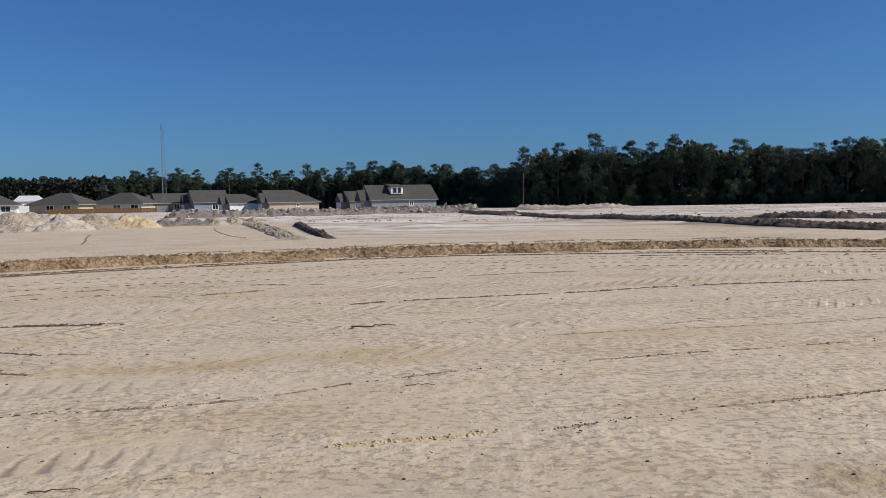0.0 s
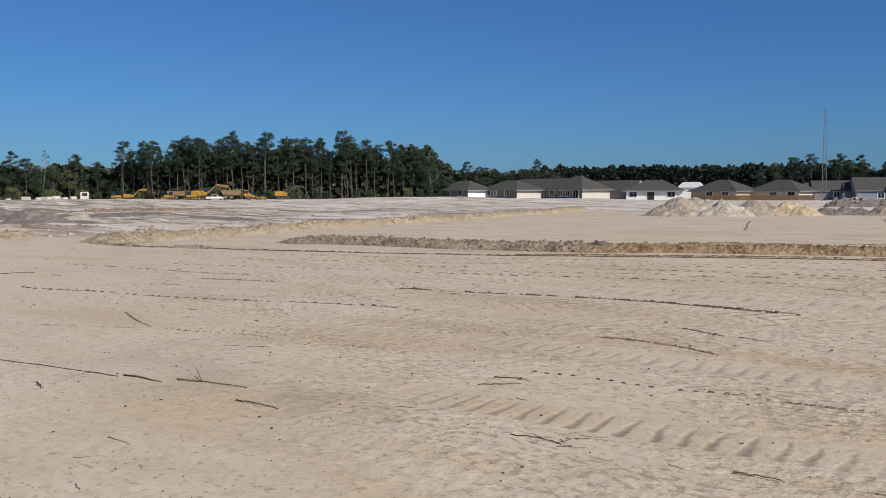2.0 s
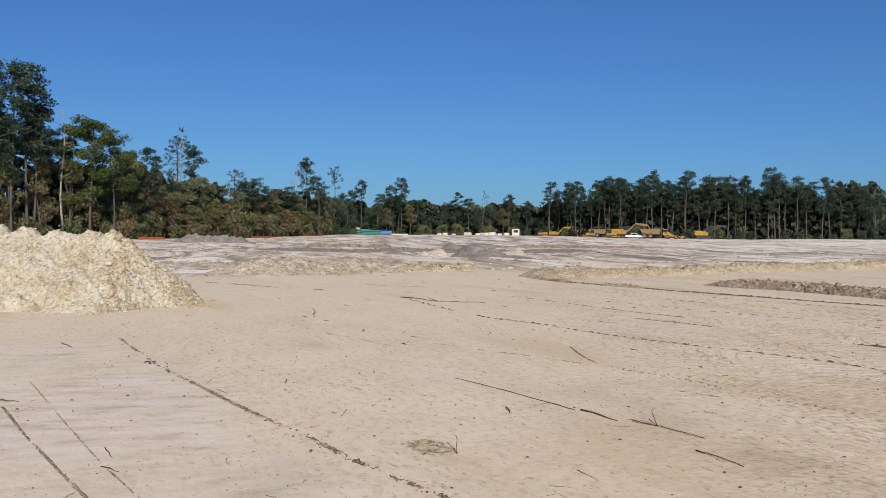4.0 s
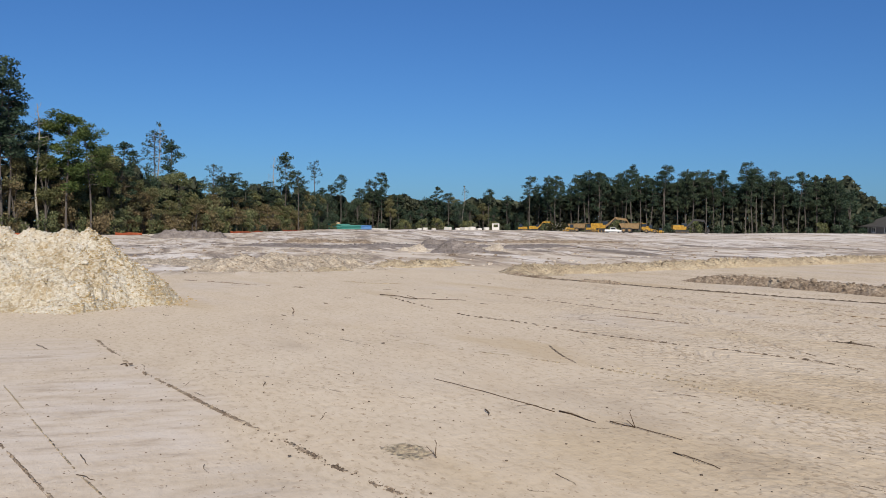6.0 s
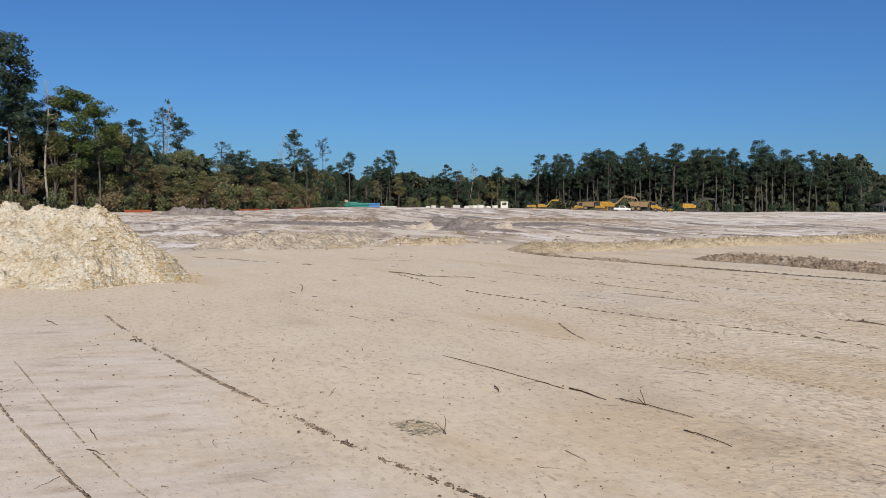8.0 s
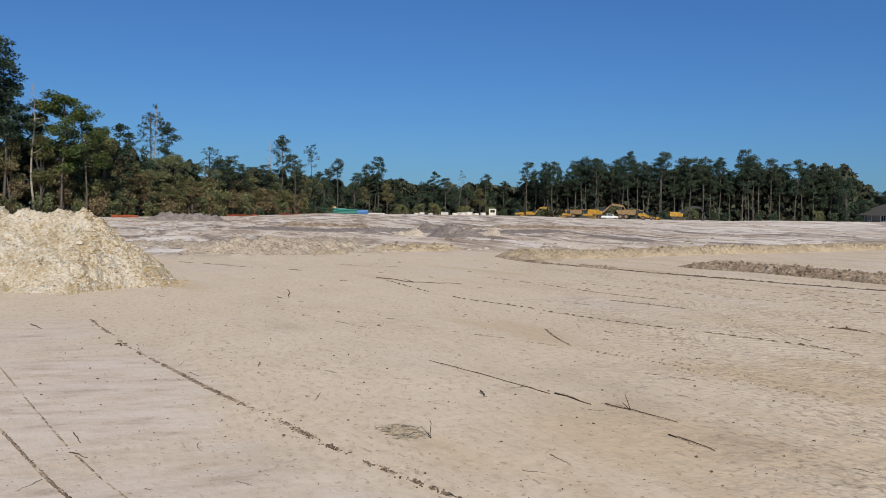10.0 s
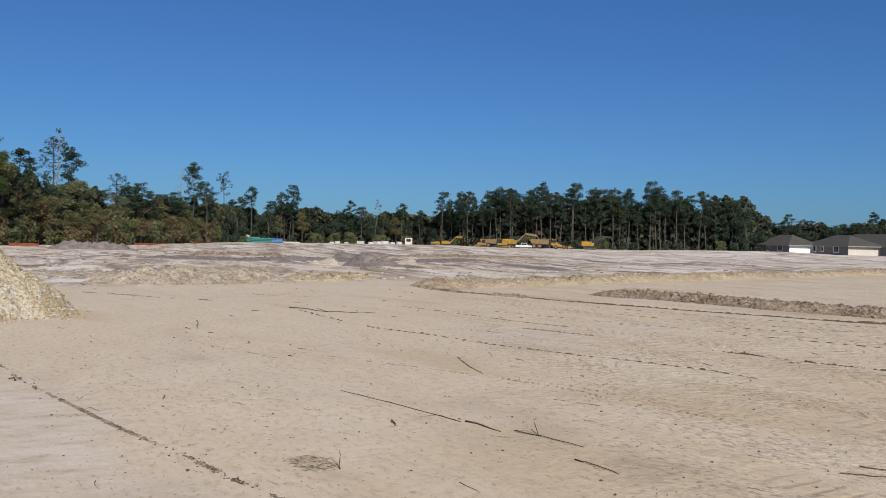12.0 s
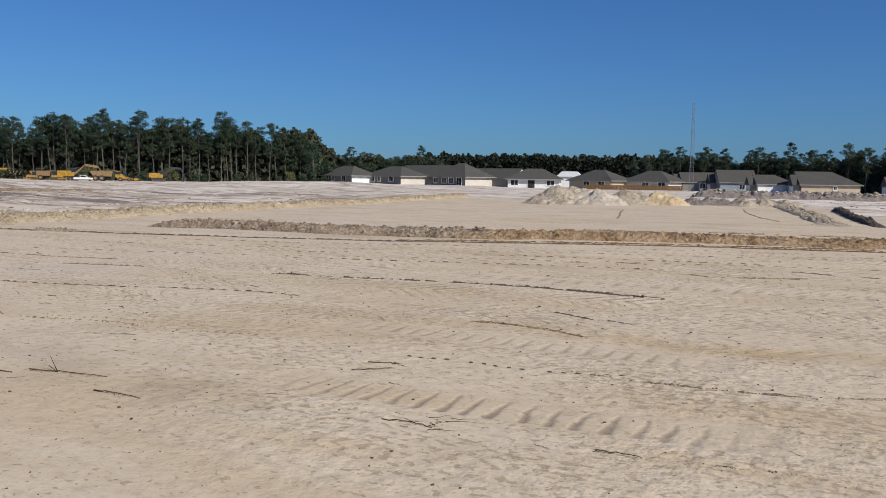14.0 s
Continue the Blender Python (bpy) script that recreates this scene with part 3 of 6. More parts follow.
def ridge(name, label, pts, width, height, mat, step=0.1, across=26, rough=0.35, steep=0.0, grain=1.0, seed=0, category="soil berm", taper=1.5, gaps=0.0, clods=0, clod_mat=None, clod_r=(0.025, 0.07)):
    """A windrow of pushed-up earth along a plan line."""
    c = smooth_line(pts, step)
    t = np.gradient(c, axis=0)
    t /= np.hypot(t[:, 0], t[:, 1])[:, None]
    nrm = np.stack([-t[:, 1], t[:, 0]], -1)
    u = np.linspace(-1, 1, across)
    wv = width * (1 + 0.22 * fbm(c[:, 0] / width, c[:, 1] / width, 3, seed + 1))[:, None]
    X = c[:, 0:1] + nrm[:, 0:1] * u * wv / 2
    Y = c[:, 1:2] + nrm[:, 1:2] * u * wv / 2
    s = np.arange(len(c)) * step
    end = (ss(s, 0, taper) * ss(s[-1] - s, 0, taper))[:, None]
    if gaps:
        end = end * ss(vnoise(s / (width * 5), s * 0 + seed, seed) + 0.6 * (vnoise(s / (width * 1.3), s * 0, seed + 4) - 0.5), gaps - 0.15, gaps + 0.15)[:, None]
    q = np.abs(u - steep * 0.4) / (1 - steep * 0.4 * np.sign(u - steep * 0.4))
    prof = (1 - np.clip(q, 0, 1) ** 3.0)[None, :]
    k = 1 / max(height * grain, 0.02)
    relief = 1 + rough * (0.45 * fbm(X * k * 0.5, Y * k * 0.5, 4, seed + 2) + 0.75 * fbm(X * k * 1.5, Y * k * 1.5, 3, seed + 3))
    vary = (0.86 + 0.28 * vnoise(c[:, 0] / (width * 1.6), c[:, 1] / (width * 1.6), seed + 9))[:, None]
    G = ground_z(X, Y)
    Z = G + height * end * vary * prof * relief - min(0.02, 0.62 * height) - 0.04 * (prof <= 0)
    ob = single(name, grid_mesh(name, X, Y, Z, mat), label, category)
    if clods:
        rng, g = random.Random(seed), Geo()
        for _ in range(clods):
            i, j = rng.randrange(len(c)), min(across - 1, max(0, int(rng.gauss(0.5, 0.24) * across)))
            if end[i, 0] > 0.3:
                g.lump((X[i, j], Y[i, j], max(Z[i, j], G[i, j])), rng.uniform(*clod_r) * rng.uniform(0.6, 1.2), rng)
        tagged(part("clod", g, clod_mat or mat, ob), kind="stuff")
    return ob


def heap(name, label, peaks, mat, slope=0.7, res=0.06, rough=0.06, seed=0, category="soil heap", lumps=(), core=0.22):
    """A tipped heap: the upper hull of cones (x, y, height) at the angle of repose, broken up by noise."""
    x0, x1 = min(p[0] - p[2] / slope for p in peaks) - 0.6, max(p[0] + p[2] / slope for p in peaks) + 0.6
    y0, y1 = min(p[1] - p[2] / slope for p in peaks) - 0.6, max(p[1] + p[2] / slope for p in peaks) + 0.6
    X, Y = np.meshgrid(np.arange(x0, x1, res), np.arange(y0, y1, res))
    wx, wy = X + 0.3 * fbm(X / 1.3, Y / 1.3, 3, seed), Y + 0.3 * fbm(X / 1.3, Y / 1.3, 3, seed + 5)
    H = np.full(X.shape, -0.5)
    for px, py, ph in peaks:
        d = np.hypot(wx - px, wy - py)
        H = np.maximum(H, ph + core * 0.36 * ph - slope * np.sqrt(d * d + (core * ph) ** 2))
    on = ss(H, -0.02, 0.25)
    H = H + on * (rough * fbm(X / 0.55, Y / 0.55, 4, seed + 2) + rough * 0.8 * fbm(X / 0.13, Y / 0.13, 3, seed + 3))
    G = ground_z(X, Y)
    Z = np.where(H > -0.06, H, -0.06) + G
    base = single(name, grid_mesh(name, X, Y, Z, mat), label, category)
    rng = random.Random(seed)
    for count, lump_mat, lump_r, *beyond in lumps:
        g = Geo()
        while count:
            i, j = rng.randrange(X.shape[0]), rng.randrange(X.shape[1])
            if beyond and Y[i, j] < beyond[0]:
                continue
            if H[i, j] > 0.0 or (H[i, j] > -0.25 and rng.random() < 0.12):
                g.lump((X[i, j], Y[i, j], max(Z[i, j], G[i, j]) + 0.004), rng.uniform(*lump_r) * rng.uniform(0.6, 1.3), rng)
                count -= 1
        tagged(part("lump", g, lump_mat, base), kind="stuff")
    return base


def cleat_row(pts, mat, pitch=0.17, long=0.1, wide=0.05, high=0.014, seed=0):
    """A row of short evenly spaced crumbs pressed up by a track's cleats."""
    rng, g = random.Random(seed), Geo()
    c = smooth_line(pts, pitch)
    for p, q in zip(c, c[1:]):
        if rng.random() < 0.16 or vnoise(p[0] * 0.35, p[1] * 0.35, seed) < 0.24:
            continue
        d = (q - p) / np.hypot(*(q - p))
        ln, w, h = long * rng.uniform(0.5, 1.15), wide * rng.uniform(0.6, 1.2), high * rng.uniform(0.6, 1.3)
        o = p + np.array((-d[1], d[0])) * rng.gauss(0, wide * 0.3)
        base = [(o[0] + d[0] * a * ln / 2 - d[1] * b * w / 2, o[1] + d[1] * a * ln / 2 + d[0] * b * w / 2) for a, b in ((-1, -0.5), (0.2, -1), (1, -0.3), (0.7, 0.8), (-0.6, 1))]
        z = gz(o[0], o[1])
        g.add([(x, y, z - 0.006) for x, y in base] + [(o[0] * 0.45 + x * 0.55, o[1] * 0.45 + y * 0.55, z + h * rng.uniform(0.7, 1.2)) for x, y in base],
              [(5, 6, 7, 8, 9)] + [(i, (i + 1) % 5, 5 + (i + 1) % 5, 5 + i) for i in range(5)])
    single("soil_ridge", g.mesh("soil_ridge", mat), "dotted row of crumbs along an old crawler track", "soil ridge", kind="stuff")


# near windrow along the field's edge
ridge("soil_berm", "low rough windrow of grey-brown topsoil beside the field", [(-24.6, 16.1), (-20.8, 17.1), (-17.1, 18.3), (-14.1, 19.5), (-12.4, 20.3)],
      1.7, 0.2, M_UMBER, 0.05, 40, 0.4, -1.2, 0.6, 1, clods=1400, clod_mat=M_UMBER, clod_r=(0.02, 0.07))
ridge("soil_berm", "long low windrow of brown clumpy sand beside the field", [(-15.1, 19.1), (-14.1, 19.5), (-11.3, 20.9), (-8.7, 22.5), (-4.0, 24.3), (1.2, 25.3), (6.5, 25.9), (11.4, 25.4), (20, 23.2), (34, 18)],
      1.9, 0.2, M_BROWN, 0.05, 40, 0.38, -1.2, 0.6, 11, clods=3000, clod_mat=M_BROWN, clod_r=(0.02, 0.055))
ridge("soil_berm", "curved bank of yellow-beige sand round the graded pad", [(-26.6, 11.9), (-28.9, 12.1), (-29.6, 15.0), (-31.6, 22), (-34.7, 31.5), (-39.6, 47), (-46, 64)],
      2.1, 0.28, M_BANK, 0.07, 36, 0.5, -1.0, 0.45, 2, clods=900, clod_mat=M_UMBER, clod_r=(0.02, 0.06))
ridge("soil_berm", "short low bank of yellow sand beside the track", [(-35.2, 7.2), (-34.6, 9.2), (-35.0, 12.0)], 1.7, 0.24, M_BANK, 0.06, 30, 0.6, 0, 0.45, 4, clods=200)
ridge("soil_berm", "rough low bank of pale soil across disturbed ground", [(-38, -4), (-37.5, 1), (-40, 6), (-44, 9)], 2.4, 0.15, M_GREYBEIGE, 0.1, 26, 0.6, 0, 0.8, 14, clods=200, gaps=0.45)
ridge("soil_berm", "low rough bank of grey topsoil on pale ground", [(-62, 30), (-58, 22), (-60, 12), (-66, 4)], 3.0, 0.18, M_GREYSOIL, 0.15, 24, 0.6, 0, 0.5, 15, clods=300, gaps=0.35)
ridge("soil_berm", "low streak of dark soil across pale ground", [(-75, 8), (-72, 20), (-74, 32), (-80, 46)], 2.6, 0.25, M_UMBER, 0.15, 24, 0.6, 0, 0.5, 16, gaps=0.4)
# dark strip added where the cut lies in shadow
ridge("soil_berm", "dark bank standing in for the shadow of a cut", [(-12.1, 58.5), (-10.9, 54), (-8.0, 43), (-5.5, 34.9)], 0.6, 0.2, M_DARKSOIL_AND_SHADE, 0.08, 22, 0.6, 0, 0.5, 5, taper=5.0)
ridge("soil_berm", "rough grey-brown bank beside a dark cut", [(-26, 92), (-15.5, 60), (-10.2, 44), (-7.0, 34.4)], 1.3, 0.15, M_GREYBEIGE, 0.08, 26, 0.9, 0, 0.6, 6, clods=400, clod_mat=M_GREYSOIL, taper=6.0)
ridge("soil_berm", "broken dark soil bank across pale ground", [(-1, 112), (4, 84), (8.4, 67), (12.8, 49.5), (18, 36.5), (28, 29), (40, 24)], 1.7, 0.24, M_DARKSOIL_AND_SHADE, 0.1, 24, 0.7, 0, 0.5, 7, gaps=0.16, clods=500, clod_mat=M_DARKSOIL_AND_SHADE)
ridge("soil_berm", "low brown soil streak across pale ground", [(2, 112), (6.5, 84), (10.5, 66), (14.5, 50), (20, 38.5), (32, 30)], 1.1, 0.16, M_DARKSOIL_AND_SHADE, 0.12, 20, 0.7, 0, 0.5, 17, gaps=0.3, clods=250, clod_mat=M_UMBER)
ridge("soil_berm", "dark soil bank at the edge of white sand", [(19.5, 56), (22, 53), (27, 50), (45, 43)], 1.8, 0.34, M_DARKSOIL_AND_SHADE, 0.14, 20, 0.6, 0, 0.5, 8, gaps=0.12)
ridge("soil_berm", "rough ridge of pale rubble before the houses", [(-34, 92), (-22, 98), (-10, 104), (3, 106)], 4.5, 0.7, M_GREYSOIL, 0.2, 30, 0.6, 0, 0.4, 9, clods=500, clod_mat=M_WHITESOIL, clod_r=(0.1, 0.3))
ridge("soil_berm", "low crest of white sand before the wood", [(10, 150), (30, 140), (60, 128), (90, 110)], 6.0, 0.75, M_WHITESOIL, 0.4, 20, 0.6, 0, 0.4, 18, gaps=0.5)
# thin dark wheel-edge lines on the field
# points, width, height, soil, gaps, sparse clods along it
LINES = [([(-28.3, 10.9), (-23.8, 12.0), (-19.3, 13.6), (-15.1, 15.8), (-11.2, 18.2), (-7.6, 20.5), (-3.6, 22.5), (1.2, 23.6), (7.3, 22.8), (11.3, 22.2), (18, 20.5)], 0.13, 0.035, M_CLOD, 0.0, 0),
         ([(-2.2, 12.6), (-0.63, 13.19), (0.95, 13.71), (3.83, 14.58), (6.3, 15.03), (7.6, 15.2)], 0.07, 0.024, M_CLOD, 0.06, 50),
         ([(-3.82, 6.22), (-2.79, 6.37), (-1.94, 6.63), (-1.16, 7.16), (-0.39, 7.54), (0.3, 7.78), (1.22, 8.05), (3.28, 8.72), (4.33, 9.1)], 0.05, 0.016, M_UMBER, 0.42, 60),
         ([(0.3, 5.58), (0.6, 5.72), (1.04, 5.92), (2.35, 6.39), (3.12, 6.66), (3.9, 6.95)], 0.04, 0.014, M_UMBER, 0.35, 80), ([(-6.61, 10.99), (-4.67, 11.1)], 0.06, 0.016, M_CLOD, 0.2, 10),
         ([(-15.9, 5.1), (-12.1, 6.4), (-9.85, 7.6), (-8.6, 7.9)], 0.05, 0.014, M_UMBER, 0.45, 40), ([(-11.3, 9.3), (-10, 9.8), (-6.85, 10.8), (-4.4, 11.0)], 0.06, 0.03, M_CLOD, 0.15, 60),
         ([(-13.9, -1.5), (-11.3, -0.86), (-8.6, 0.04), (-7.35, 0.56), (-6.65, 0.79), (-5.6, 1.25), (-4.6, 1.7)], 0.06, 0.02, M_UMBER, 0.5, 220),
         ([(-9.2, -2.1), (-7.97, -1.66), (-7.1, -1.32), (-6.2, -0.96), (-5.4, -0.6)], 0.035, 0.014, M_UMBER, 0.05, 12), ([(-10.6, -2.15), (-7.76, -1.23), (-6.4, -0.75), (-5.6, -0.4)], 0.025, 0.008, M_BANK, 0.1, 6),
         ([(0.59, 9.45), (1.85, 9.79), (5.12, 10.67), (7, 11.2)], 0.08, 0.014, M_BANK, 0.2, 8), ([(-8.56, 14.33), (-7.23, 15.34), (-5.12, 15.99), (-2.77, 16.0)], 0.11, 0.025, M_UMBER, 0.48, 25),
         ([(-6.0, 14.39), (-4.71, 14.42), (-2.39, 16.39), (1.0, 17.6), (4.2, 18.0)], 0.1, 0.02, M_UMBER, 0.42, 25), ([(-5.36, 8.85), (-4.11, 8.85)], 0.04, 0.012, M_CLOD, 0.35, 10),
         ([(-2.33, 4.62), (-1.83, 4.78), (-1.36, 4.98)], 0.04, 0.01, M_BANK, 0.15, 8), ([(-16.17, 34.06), (-17.3, 36.8), (-19.0, 40.6), (-21.0, 45.5)], 0.14, 0.03, M_UMBER, 0.1, 0),
         ([(-16.25, 52.95), (-13.2, 44), (-10.1, 37.66)], 0.14, 0.03, M_UMBER, 0.15, 0), ([(4.3, 22.08), (7, 22.0), (9.1, 21.73)], 0.1, 0.03, M_CLOD, 0.35, 10), ([(8.72, 20.2), (9.6, 21.0), (10.2, 22.0)], 0.12, 0.03, M_UMBER, 0.3, 10),
         ([(-13.4, 24.6), (-8.6, 26.9), (-2.0, 29.5), (5, 30.6), (12, 30.0)], 0.16, 0.04, M_UMBER, 0.35, 0),
         ([(-15.23, 7.72), (-13.21, 8.6)], 0.08, 0.02, M_UMBER, 0.2, 20), ([(-5.8, 9.1), (-4.92, 8.82), (-4.5, 8.79)], 0.05, 0.015, M_CLOD, 0.35, 20), ([(-5.75, 13.93), (-4.09, 14.82), (-2.73, 15.46)], 0.1, 0.025, M_UMBER, 0.3, 25),
         ([(-29.6, 11.7), (-28.2, 11.0), (-26.4, 11.1), (-24.4, 11.7), (-22.4, 12.4)], 0.36, 0.07, M_UMBER, 0.25, 120), ([(-6.04, 7.62), (-5.54, 7.81), (-5.1, 7.82), (-4.66, 7.77), (-4.1, 7.6)], 0.09, 0.02, M_BROWN, 0.1, 30),
         ([(-26.14, 4.34), (-24.5, 5.3), (-24.8, 6.8)], 0.12, 0.025, M_BANK, 0.25, 15), ([(-26.7, -0.4), (-24.5, 1.4), (-22.85, 3.12)], 0.12, 0.03, M_UMBER, 0.4, 30),
         ([(-13.2, 2.6), (-11.5, 3.6), (-9.8, 4.6), (-8.4, 5.2)], 0.06, 0.012, M_BANK, 0.3, 12), ([(-20.5, 7.2), (-17.5, 8.0), (-14.6, 9.0)], 0.07, 0.016, M_UMBER, 0.35, 15)]
ridge("soil_ridge", "shallow brown rut edge along the windrow", LINES[0][0][3:], 0.34, 0.03, M_RUT, 0.06, 10, 0.7, 0, 0.6, 29, "soil ridge", 0.6)
ridge("soil_ridge", "second thin brown rut edge along the windrow", [(x + 0.25, y + 0.75) for x, y in LINES[0][0][3:]], 0.16, 0.035, M_RUT, 0.06, 9, 0.7, 0, 0.6, 28, "soil ridge", 0.6, 0.3)
ridge("soil_ridge", "broken line of crumbled yellow clods on sand", [(-1.25, 5.29), (-0.69, 5.41), (-0.32, 5.49), (-0.09, 5.6), (0.17, 5.71)], 0.13, 0.014, M_YELLOW, 0.02, 14, 0.9, 0, 1.2, 27, "soil ridge", 0.3, 0.3, 90, M_YELLOW, (0.008, 0.022))
for li, (pts, lw, lh, lmat, lgap, lclods) in enumerate(LINES):
    ridge("soil_ridge", "thin broken ridge of dry clods on sand", pts, lw, lh, lmat, 0.03 if li else 0.06, 7, 0.8, 0, 0.8, 30 + li, "soil ridge", 0.4, lgap, lclods, M_CLOD if lmat == M_CLOD else M_UMBER, (lh * 0.35, lh * 0.8))

# dotted edges of old crawler tracks
for k, (dx, dy) in enumerate(((0.3, -1.2), (0.5, -2.1), (0.6, -2.7), (0.8, -3.6), (1.0, -4.6))):
    cleat_row([(x + dx, y + dy) for x, y in LINES[0][0][2:]], M_BANK if k % 2 else M_UMBER, 0.3, 0.24, 0.08, 0.011, 130 + k)
for k, pts in enumerate(([(-19.7, 4.45), (-16.2, 4.95), (-14.4, 5.65), (-12.1, 6.4), (-9.85, 7.6), (-8.9, 7.85)], [(-13.98, 12.37), (-10.85, 14.21), (-7.72, 15.93), (-4.69, 17.32)], [(-14.02, 11.01), (-9.86, 12.86), (-6.09, 14.84)])):
    cleat_row(pts, M_CLOD if k == 0 else M_RUT, 0.19 if k == 0 else 0.26, 0.15 if k == 0 else 0.2, 0.06, 0.013, 140 + k)
cleat_row([(-9.9, 4.6), (-9.0, 4.95), (-7.9, 5.2), (-6.9, 5.6)], M_BANK, 0.09, 0.06, 0.05, 0.012, 144)
cleat_row([(-9.7, 4.85), (-8.8, 5.2), (-7.8, 5.5)], M_BANK, 0.09, 0.06, 0.05, 0.012, 145)
cleat_row([(-5.3, 5.75), (-4.6, 5.95), (-3.9, 6.1), (-3.2, 6.5)], M_CLOD, 0.12, 0.07, 0.03, 0.01, 146)
# faint scraped lines all over the graded field
faint = random.Random(77)
made = 0
while made < 24:
    x, y = faint.uniform(-28, 6), faint.uniform(-4, 19)
    if y > 10.2 + 0.55 * (min(x, -5) + 28) - 1.2 or math.hypot(x, y) < 6.5 or (x < -17 and y < 0):
        continue
    a, ln, bend = math.radians(faint.choice((20, 22, 26, 60, -10)) + faint.gauss(0, 8)), faint.uniform(0.8, 3.2), faint.uniform(-0.12, 0.12)
    d = (math.cos(a) * ln / 2, math.sin(a) * ln / 2)
    wide = faint.uniform(0.025, 0.06)
    ridge("soil_ridge", "faint scraped line of loose soil on sand", [(x - d[0], y - d[1]), (x - d[1] * bend, y + d[0] * bend), (x + d[0], y + d[1])], wide, wide * 0.16, faint.choice((M_UMBER, M_BANK, M_GREYBEIGE)), 0.04, 7, 0.8, 0, 0.8, 150 + made, "soil ridge", 0.3, 0.32)
    made += 1

# ---- heaps ----
heap("marl_mound", "tall heap of lumpy cream and yellow marl", [(-20.1, -2.5, 1.66), (-20.15, -2.8, 1.64), (-20.2, -3.35, 1.62), (-20.3, -4.0, 1.72), (-20.6, -4.7, 1.8), (-20.8, -5.6, 1.9), (-21.0, -7.0, 1.8)], M_MARL, 0.76, 0.04, 0.075, 1, "soil heap",
     ((3800, M_MARLPALE, (0.01, 0.03)), (3000, M_MARLOCHRE, (0.008, 0.026)), (1600, M_MARLOCHRE, (0.01, 0.034), -2.3), (600, M_UMBER, (0.01, 0.026)), (14, M_MARLPALE, (0.05, 0.09))), 0.08)
HEAPS = [("tipped heap of pale cream sand", M_GREYBEIGE, [(*bearing(28.6, 61), 1.4), (*bearing(27.5, 61.5), 1.35)]), ("tipped heap of white sand", M_WHITEHEAP, [(*bearing(26.6, 61), 1.15), (*bearing(25.6, 60), 1.1)]),
         ("tipped heap of grey-white sand", M_GREYBEIGE, [(*bearing(24.0, 62), 1.1), (*bearing(23.2, 62), 0.95)]), ("small heap of bright yellow sand", M_YELLOW, [(*bearing(21.7, 62), 0.95), (*bearing(21.2, 62), 0.85)]),
         ("low heap of grey topsoil", M_GREYSOIL, [(*bearing(19.6, 64), 0.6), (*bearing(18.5, 65), 0.65), (*bearing(17.6, 65), 0.5)]), ("low heap of grey-beige topsoil", M_GREYBEIGE, [(*bearing(16.4, 64), 0.7), (*bearing(15.2, 66), 0.6), (*bearing(13.8, 67), 0.5)]),
         ("low heap of grey spoil near the wood", M_GREYSOIL, [(*bearing(91.0 - 0.45 * k, 102), 0.95 - 0.03 * k + 0.08 * (k % 2)) for k in range(8)]),
         ("heap of dark grey topsoil on pale ground", M_GREYSOIL, [(*bearing(71.6, 49), 0.75), (*bearing(70.4, 49), 0.5)]), ("small heap of grey topsoil on pale ground", M_GREYSOIL, [(*bearing(73.2, 66), 0.55), (*bearing(72.4, 66), 0.4)]),
         ("small heap of white sand", M_WHITEHEAP, [(*bearing(69.0, 51), 0.5)]), ("small heap of white sand", M_WHITEHEAP, [(*bearing(74.1, 51), 0.42), (*bearing(74.9, 51), 0.25)])]
MOUND = [(-31.0, 0.2, 0.22), (-31.2, 1.2, 0.42), (-31.9, 1.9, 0.56), (-31.4, 2.5, 0.46), (-32.2, 3.2, 0.6), (-31.6, 3.9, 0.4), (-32.6, 4.4, 0.54), (-32.9, 5.4, 0.5), (-33.4, 6.3, 0.34), (-32.4, 6.9, 0.2)]
heap("soil_mound", "low mound of clumpy grey-beige sand on disturbed ground", MOUND, M_GREYBEIGE, 0.4, 0.06, 0.07, 71, "soil heap", ((300, M_GREYBEIGE, (0.02, 0.05)), (300, M_UMBER, (0.015, 0.045)), (120, M_WHITESOIL, (0.02, 0.04))))
heap("soil_mound", "small spill of pale yellow sand beside a low mound", [(-31.2, 5.3, 0.2), (-30.9, 4.6, 0.14)], M_BANK, 0.35, 0.06, 0.03, 72, "soil heap")
for hi, (hl, hm, hp) in enumerate(HEAPS):
    heap("soil_mound", hl, hp, hm, 0.55, 0.09, 0.09, 50 + hi, "soil heap", ((260, hm, (0.02, 0.06)),))

# scattered clods and roots on the disturbed ground
rub_rng, rubble, dark_rubble = random.Random(31), Geo(), Geo()
rub = [bearing(rub_rng.uniform(45, 100), 34 + 150 * rub_rng.random() ** 2) if i % 3 else bearing(rub_rng.uniform(-28, 30), 60 + 110 * rub_rng.random() ** 2) for i in range(2600)]
rx_, ry_ = np.array(rub).T
for x, y, z, p in zip(rx_, ry_, ground_z(rx_, ry_), soil_masks(rx_, ry_)[0]):
    if p > 0.7:
        (rubble if rub_rng.random() < 0.6 else dark_rubble).lump((x, y, z), rub_rng.uniform(0.04, 0.16), rub_rng, 0.6)
single("soil_rubble", rubble.mesh("soil_rubble", M_WHITESOIL), "pale soil lumps strewn over disturbed ground", "soil rubble", kind="stuff")
single("root_rubble", dark_rubble.mesh("root_rubble", M_UMBER), "dark soil lumps and roots over disturbed ground", "soil rubble", kind="stuff")

